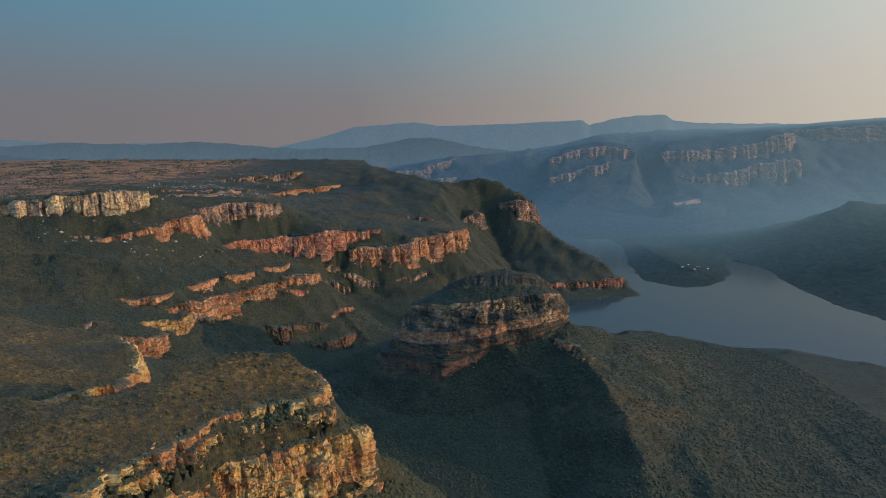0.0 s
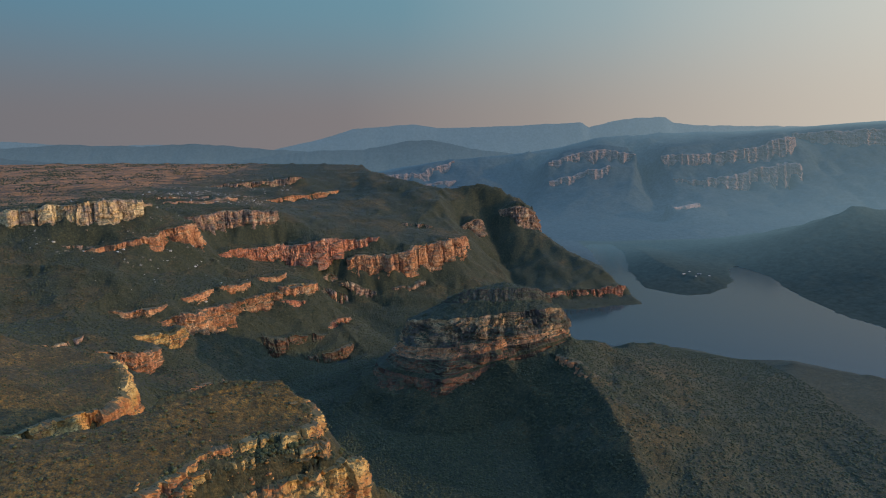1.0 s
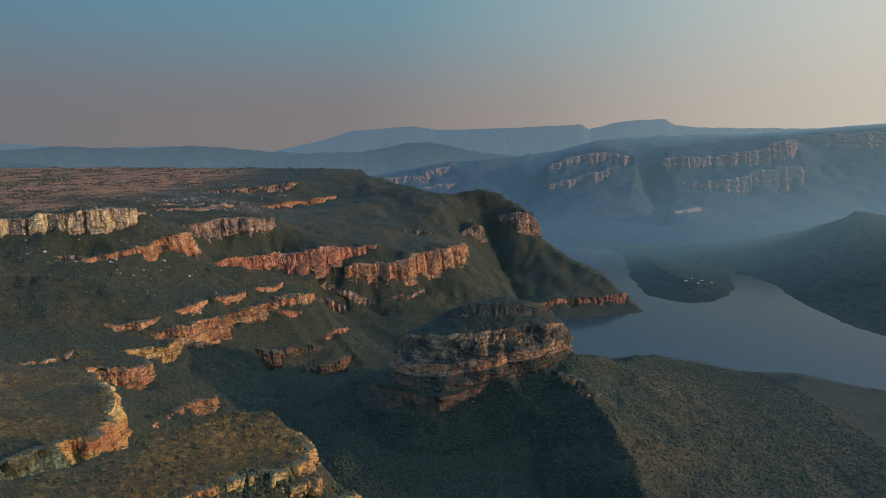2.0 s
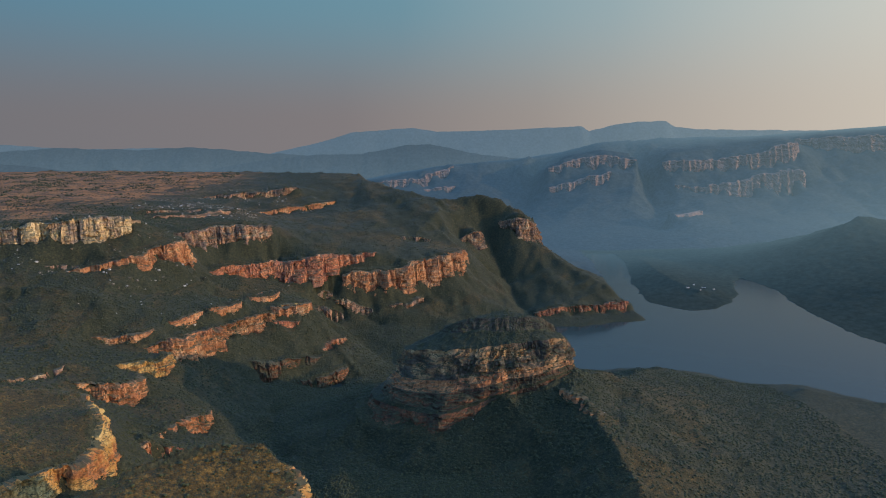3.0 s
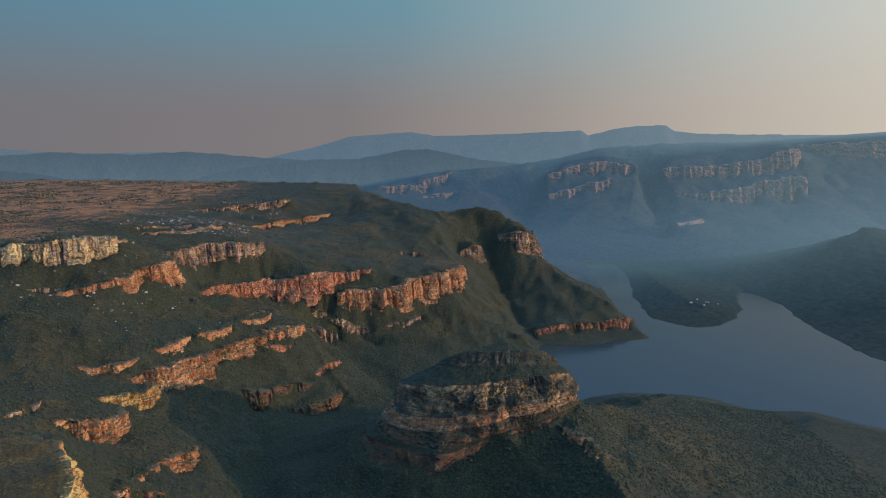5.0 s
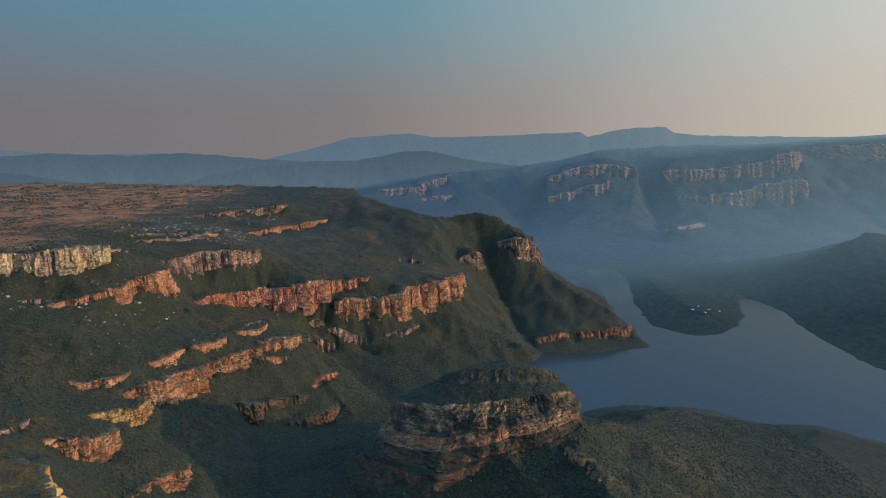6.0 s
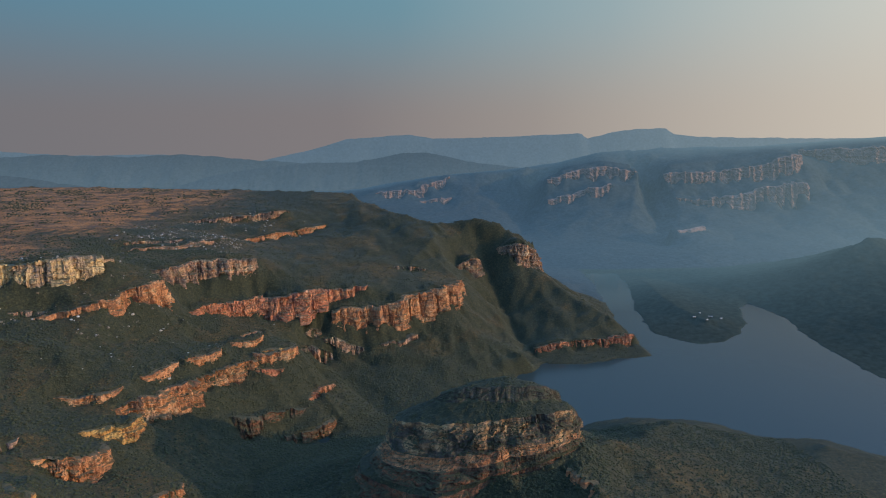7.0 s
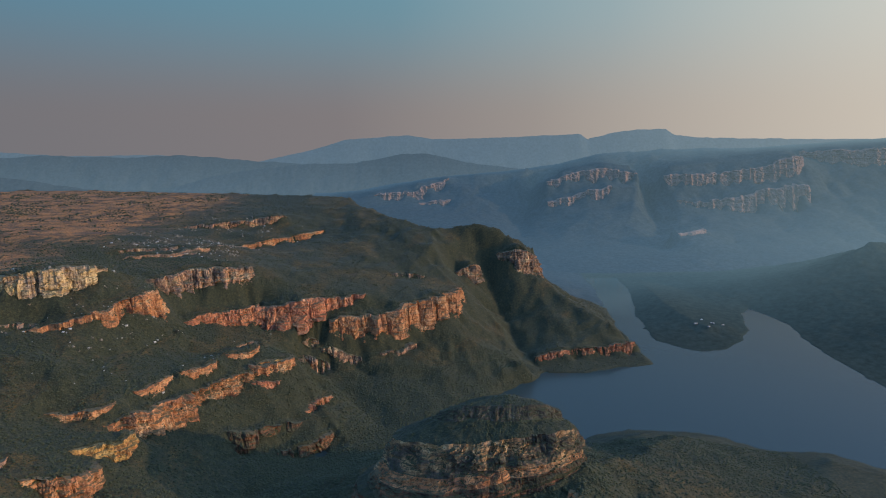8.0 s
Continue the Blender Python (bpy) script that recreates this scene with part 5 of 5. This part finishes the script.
X, Y, Z = spots(15000, -235, -20, 320, 480, lambda X, Y, Z, t: smooth(198, 188, Z) * smooth(70, 110, Z) * (0.25 + 0.75 * smooth(-0.2, 0.3, fbm(X / 14, Y / 14, octaves=2, seed=79))))
tagged(new("scrub", clumps(X, Y, Z, 0.6 + 1.5 * rng.uniform(0, 1, len(X)) ** 2, 1, LEAVES, "scrub", rng, 0.8)), "green bushes on the benches of the bluff", "bushes", kind="stuff")
X, Y, Z = spots(34000, -1500, -300, 1250, 2320, lambda X, Y, Z, t: grass_share(X, Y, Z, t)[1] * smooth(0.08, 0.3, fbm(X / 45, Y / 70, octaves=3, seed=78)) * 0.5)
tagged(new("scrub", clumps(X, Y, Z, 1.0 + 2.2 * rng.uniform(0, 1, len(X)) ** 2, 0, WOODS, "scrub", rng)), "dark thickets dotted over the dry plateau", "bushes", kind="stuff")

STONE_BOXES = ((900, (-690, -420, 1440, 1660)), (300, (-640, -400, 1720, 1850)), (120, (-760, -480, 1060, 1180)), (90, (-560, -380, 1150, 1260)))
XS, YS, ZS = [np.concatenate(a) for a in zip(*[spots(count, *box, lambda X, Y, Z, t: (Z > 150) * smooth(0.0, 0.35, fbm(X / 40, Y / 40, octaves=2, seed=97))) for count, box in STONE_BOXES])]
tagged(new("rubble", clumps(XS, YS, ZS - 0.2, 0.7 + 1.9 * rng.uniform(0, 1, len(XS)) ** 2, 0, GREY_STONE, "rubble", rng, 0.9)), "grey stones strewn below the plateau rim", "stones", kind="stuff")

# bushes along the rims, on the ledges and at the feet of the cliffs
XS, YS, ZS, RS = [], [], [], []
for key, c in CLIFFS.items():
    n = int(c.s[-1] / (0.4 if key in ("bluff_second", "bluff_top") else 0.8 if key.startswith("bluff") else 0.95))
    q = rng.uniform(0, c.s[-1], n)
    px, py, pz, ph = [np.interp(q, c.s, c.p[:, i]) for i in range(4)]
    ox, oy = [np.interp(q, c.s, c.out[:, i]) for i in range(2)]
    which = rng.uniform(0, 1, n)
    thick = smooth(-0.25, 0.25, fbm(px / 14, py / 14, octaves=2, seed=c.seed + 300))
    far_out = c.batter * ph
    o = np.where(which < 0.34, rng.uniform(-4, 0.5, n), np.where(which < 0.5, 1.5 + far_out * 0.5, far_out + rng.uniform(1.5, 8, n)))
    z = np.where(which < 0.34, pz + 0.3, np.where(which < 0.5, pz - ph * 0.5, pz - ph - 0.45 * (o - far_out) + 1.2))
    keep = (rng.uniform(0, 1, n) < 0.25 + 0.75 * thick) & ((which < 0.34) | (which > 0.5) | (ph > 15))
    near = 0.5 if key.startswith("bluff") else 0.8
    r = near * (0.9 + 2.2 * rng.uniform(0, 1, n) ** 2)
    XS.append((px + ox * o)[keep])
    YS.append((py + oy * o)[keep])
    ZS.append(z[keep] - 0.5)
    RS.append(r[keep])
XS, YS, ZS, RS = [np.concatenate(a) for a in (XS, YS, ZS, RS)]
tagged(new("scrub", clumps(XS, YS, ZS, RS, 0, WOODS, "scrub", rng, 0.8)), "bushes clinging to rims, ledges and cliff feet", "bushes", kind="stuff")

# bushes on the dome's cap, benches and ledges
rows, cols = rng.integers(2, DOME_SPOTS.shape[0] - 3, 9000), rng.integers(2, DOME_SPOTS.shape[1] - 3, 9000)
here, out, side = DOME_SPOTS[rows, cols], DOME_SPOTS[rows + 1, cols], DOME_SPOTS[rows, cols + 1]
n = np.cross(out - here, side - here)
level = np.abs(n[:, 2]) / np.maximum(np.linalg.norm(n, axis=1), 1e-6)
keep = rng.uniform(0, 1, len(here)) < smooth(0.45, 0.75, level) * (0.35 + 0.65 * smooth(-0.2, 0.3, fbm(here[:, 0] / 15, here[:, 1] / 15, octaves=2, seed=88)))
here = here[keep]
tagged(new("scrub", clumps(here[:, 0], here[:, 1], here[:, 2] - 0.3, 0.5 + 1.1 * rng.uniform(0, 1, len(here)) ** 2, 0, WOODS, "scrub", rng, 0.8)), "dark bushes over the dome's cap and ledges", "bushes", kind="stuff")

# ---- single bushes on the near bluff, with a stem each ----
def bush(seed):
    top = new("bush")
    V, F = ico(2, seed, 0.78)
    V = V * (1 + 0.16 * vnoise(V[:, 0] * 5, V[:, 1] * 5, V[:, 2] * 5, seed=seed + 1))[:, None]
    V[:, 2] += 1.05
    new("crown", tri_mesh("crown", V, F, LEAVES)).parent = top
    bm = bmesh.new()
    bmesh.ops.create_cone(bm, segments=6, radius1=0.16, radius2=0.08, depth=1.0, matrix=Matrix.Translation((0, 0, 0.35)))
    me = bpy.data.meshes.new("stem")
    bm.to_mesh(me)
    bm.free()
    me.materials.append(BARK)
    new("stem", me).parent = top
    return tagged(top, "round dark green bush on the grassy bluff", "bush", "bushes on the bluff")


kinds = [bush(310 + i) for i in range(4)]
X, Y, Z = spots(2600, -330, -70, 250, 640, lambda X, Y, Z, t: (Z > 186) * (t < 0.5) * 0.9)
for i in range(min(280, len(X))):
    size = 0.45 + 0.9 * rng.uniform() ** 2
    m = pose(X[i], Y[i], Z[i] - 0.1, 0, 0, rng.uniform(0, 360)) @ Matrix.Diagonal((size, size, size * 0.9, 1))
    if i < 4:
        kinds[i].matrix_basis = m
    else:
        b = copy_thing(kinds[i % 4], m)
        b.scale = (size, size, size * 0.9)

# ---- pale boulders below the cliffs ----
def boulder(seed):
    V, F = ico(2, seed, 0.75)
    V = np.sign(V) * np.abs(V) ** 0.8
    return tagged(new("boulder", tri_mesh("boulder", V, F, PALE_STONE)), "pale weathered boulder lying among dark scrub", "boulder", "boulders on the slopes")


stones = [boulder(410 + i) for i in range(5)]
SX, SY, SZ = [], [], []
for count, box, low in ((34, (-720, -480, 1060, 1180), 150), (26, (-560, -380, 1150, 1260), 150), (40, (-620, -350, 1600, 1850), 180), (70, (-690, -440, 1440, 1600), 180), (45, (-560, -280, 900, 1350), 90), (20, (-40, 190, 740, 860), 40)):
    X, Y, Z = spots(count, *box, lambda X, Y, Z, t: (Z > low) * 1.0)
    SX, SY, SZ = [*SX, *X], [*SY, *Y], [*SZ, *Z]
for i, (x, y, z) in enumerate(zip(SX, SY, SZ)):
    size = (0.6 + 1.7 * rng.uniform() ** 3) * (1.0 if y > 1000 else 0.5)
    m = pose(x, y, z + size * 0.2, 0, 0, rng.uniform(0, 360)) @ Matrix.Diagonal((size * 1.3, size, size, 1))
    ob = stones[i] if i < 5 else copy_thing(stones[i % 5], m)
    ob.matrix_basis = m

# ---- loose blocks along the bluff's ledges ----
def block(seed, mat):
    V, F = ico(1, seed, 0.8)
    V = np.sign(V) * np.abs(V) ** 0.6
    return tagged(new("rock_block", tri_mesh("rock_block", V, F, mat)), "angular sandstone block fallen from the ledge", "rock", "loose blocks on the ledges")


pieces = [block(450 + i, GOLD_ROCK) for i in range(3)]
for key, count, first in (("bluff_top", 85, 0), ("bluff_second", 100, 0), ("bluff_low", 30, 0), ("bluff_far", 10, 0)):
    c = CLIFFS[key]
    for i in range(count):
        q = rng.uniform(4, c.s[-1] - 4)
        x, y, z, h = [float(np.interp(q, c.s, c.p[:, a])) for a in range(4)]
        ox, oy = [float(np.interp(q, c.s, c.out[:, a])) for a in range(2)]
        o = rng.uniform(-9, -2) if i % 2 else c.batter * h + rng.uniform(3, 8)
        x, y = x + ox * o, y + oy * o
        size = 0.3 + 1.2 * rng.uniform() ** 3
        z = float(ground_height(np.array([x]), np.array([y]))[0]) + size * 0.25
        m = pose(x, y, z, rng.uniform(-15, 15), rng.uniform(-15, 15), rng.uniform(0, 360)) @ Matrix.Diagonal((size * 1.4, size, size * 0.9, 1))
        k = first + i % 3
        if i < 3 and key == "bluff_top":
            pieces[k].matrix_basis = m
        else:
            copy_thing(pieces[k], m).matrix_basis = m

# ---- a few low buildings on the peninsula ----
def building(w, d, h):
    top = new("lodge")
    bm = bmesh.new()
    bmesh.ops.create_cube(bm, size=1.0, matrix=Matrix.Translation((0, 0, h / 2)) @ Matrix.Diagonal((w, d, h, 1)))
    me = bpy.data.meshes.new("wall")
    bm.to_mesh(me)
    bm.free()
    me.materials.append(PLASTER)
    new("wall", me).parent = top
    bm = bmesh.new()
    vs = [bm.verts.new(c) for c in ((-w * 0.55, -d * 0.6, h), (w * 0.55, -d * 0.6, h), (w * 0.55, d * 0.6, h), (-w * 0.55, d * 0.6, h), (-w * 0.55, 0, h + d * 0.3), (w * 0.55, 0, h + d * 0.3))]
    for f in ((0, 1, 5, 4), (2, 3, 4, 5), (0, 4, 3), (1, 2, 5), (3, 2, 1, 0)):
        bm.faces.new([vs[i] for i in f])
    me = bpy.data.meshes.new("roof")
    bm.to_mesh(me)
    bm.free()
    me.materials.append(PALE_STONE)
    new("roof", me).parent = top
    return tagged(top, "low pale lodge building among trees by the lake", "building", "lodges on the peninsula")


for x, y, turn, w in ((668, 1730, 10, 8), (694, 1712, 40, 6), (716, 1742, -20, 9), (742, 1738, 15, 5), (700, 1772, 60, 7)):
    z = float(ground_height(np.array([x * 1.0]), np.array([y * 1.0]))[0])
    building(w, 4, 2.6).matrix_basis = pose(x, y, z - 0.3, 0, 0, turn)

# ---- a landing stage at the peninsula's tip ----
jetty = tagged(new("jetty"), "narrow pale boat landing stage on posts in the lake", "jetty")
bm = bmesh.new()
for k in range(9):
    bmesh.ops.create_cube(bm, size=1.0, matrix=Matrix.Translation((-8 + 2 * k, 0, 0.9)) @ Matrix.Diagonal((1.9, 3.0, 0.2, 1)))
me = bpy.data.meshes.new("deck")
bm.to_mesh(me)
bm.free()
me.materials.append(PLASTER)
new("deck", me).parent = jetty
bm = bmesh.new()
bmesh.ops.create_cone(bm, cap_ends=True, segments=8, radius1=0.18, radius2=0.15, depth=4.0)
me = bpy.data.meshes.new("post")
bm.to_mesh(me)
bm.free()
me.materials.append(BARK)
for x in (-7, 0, 7):
    for y in (-1.3, 1.3):
        post = new("post", me)
        post.parent, post.location = jetty, (x, y, -1.0)
jetty.matrix_basis = pose(905, 1976, 0, 0, 0, 40)
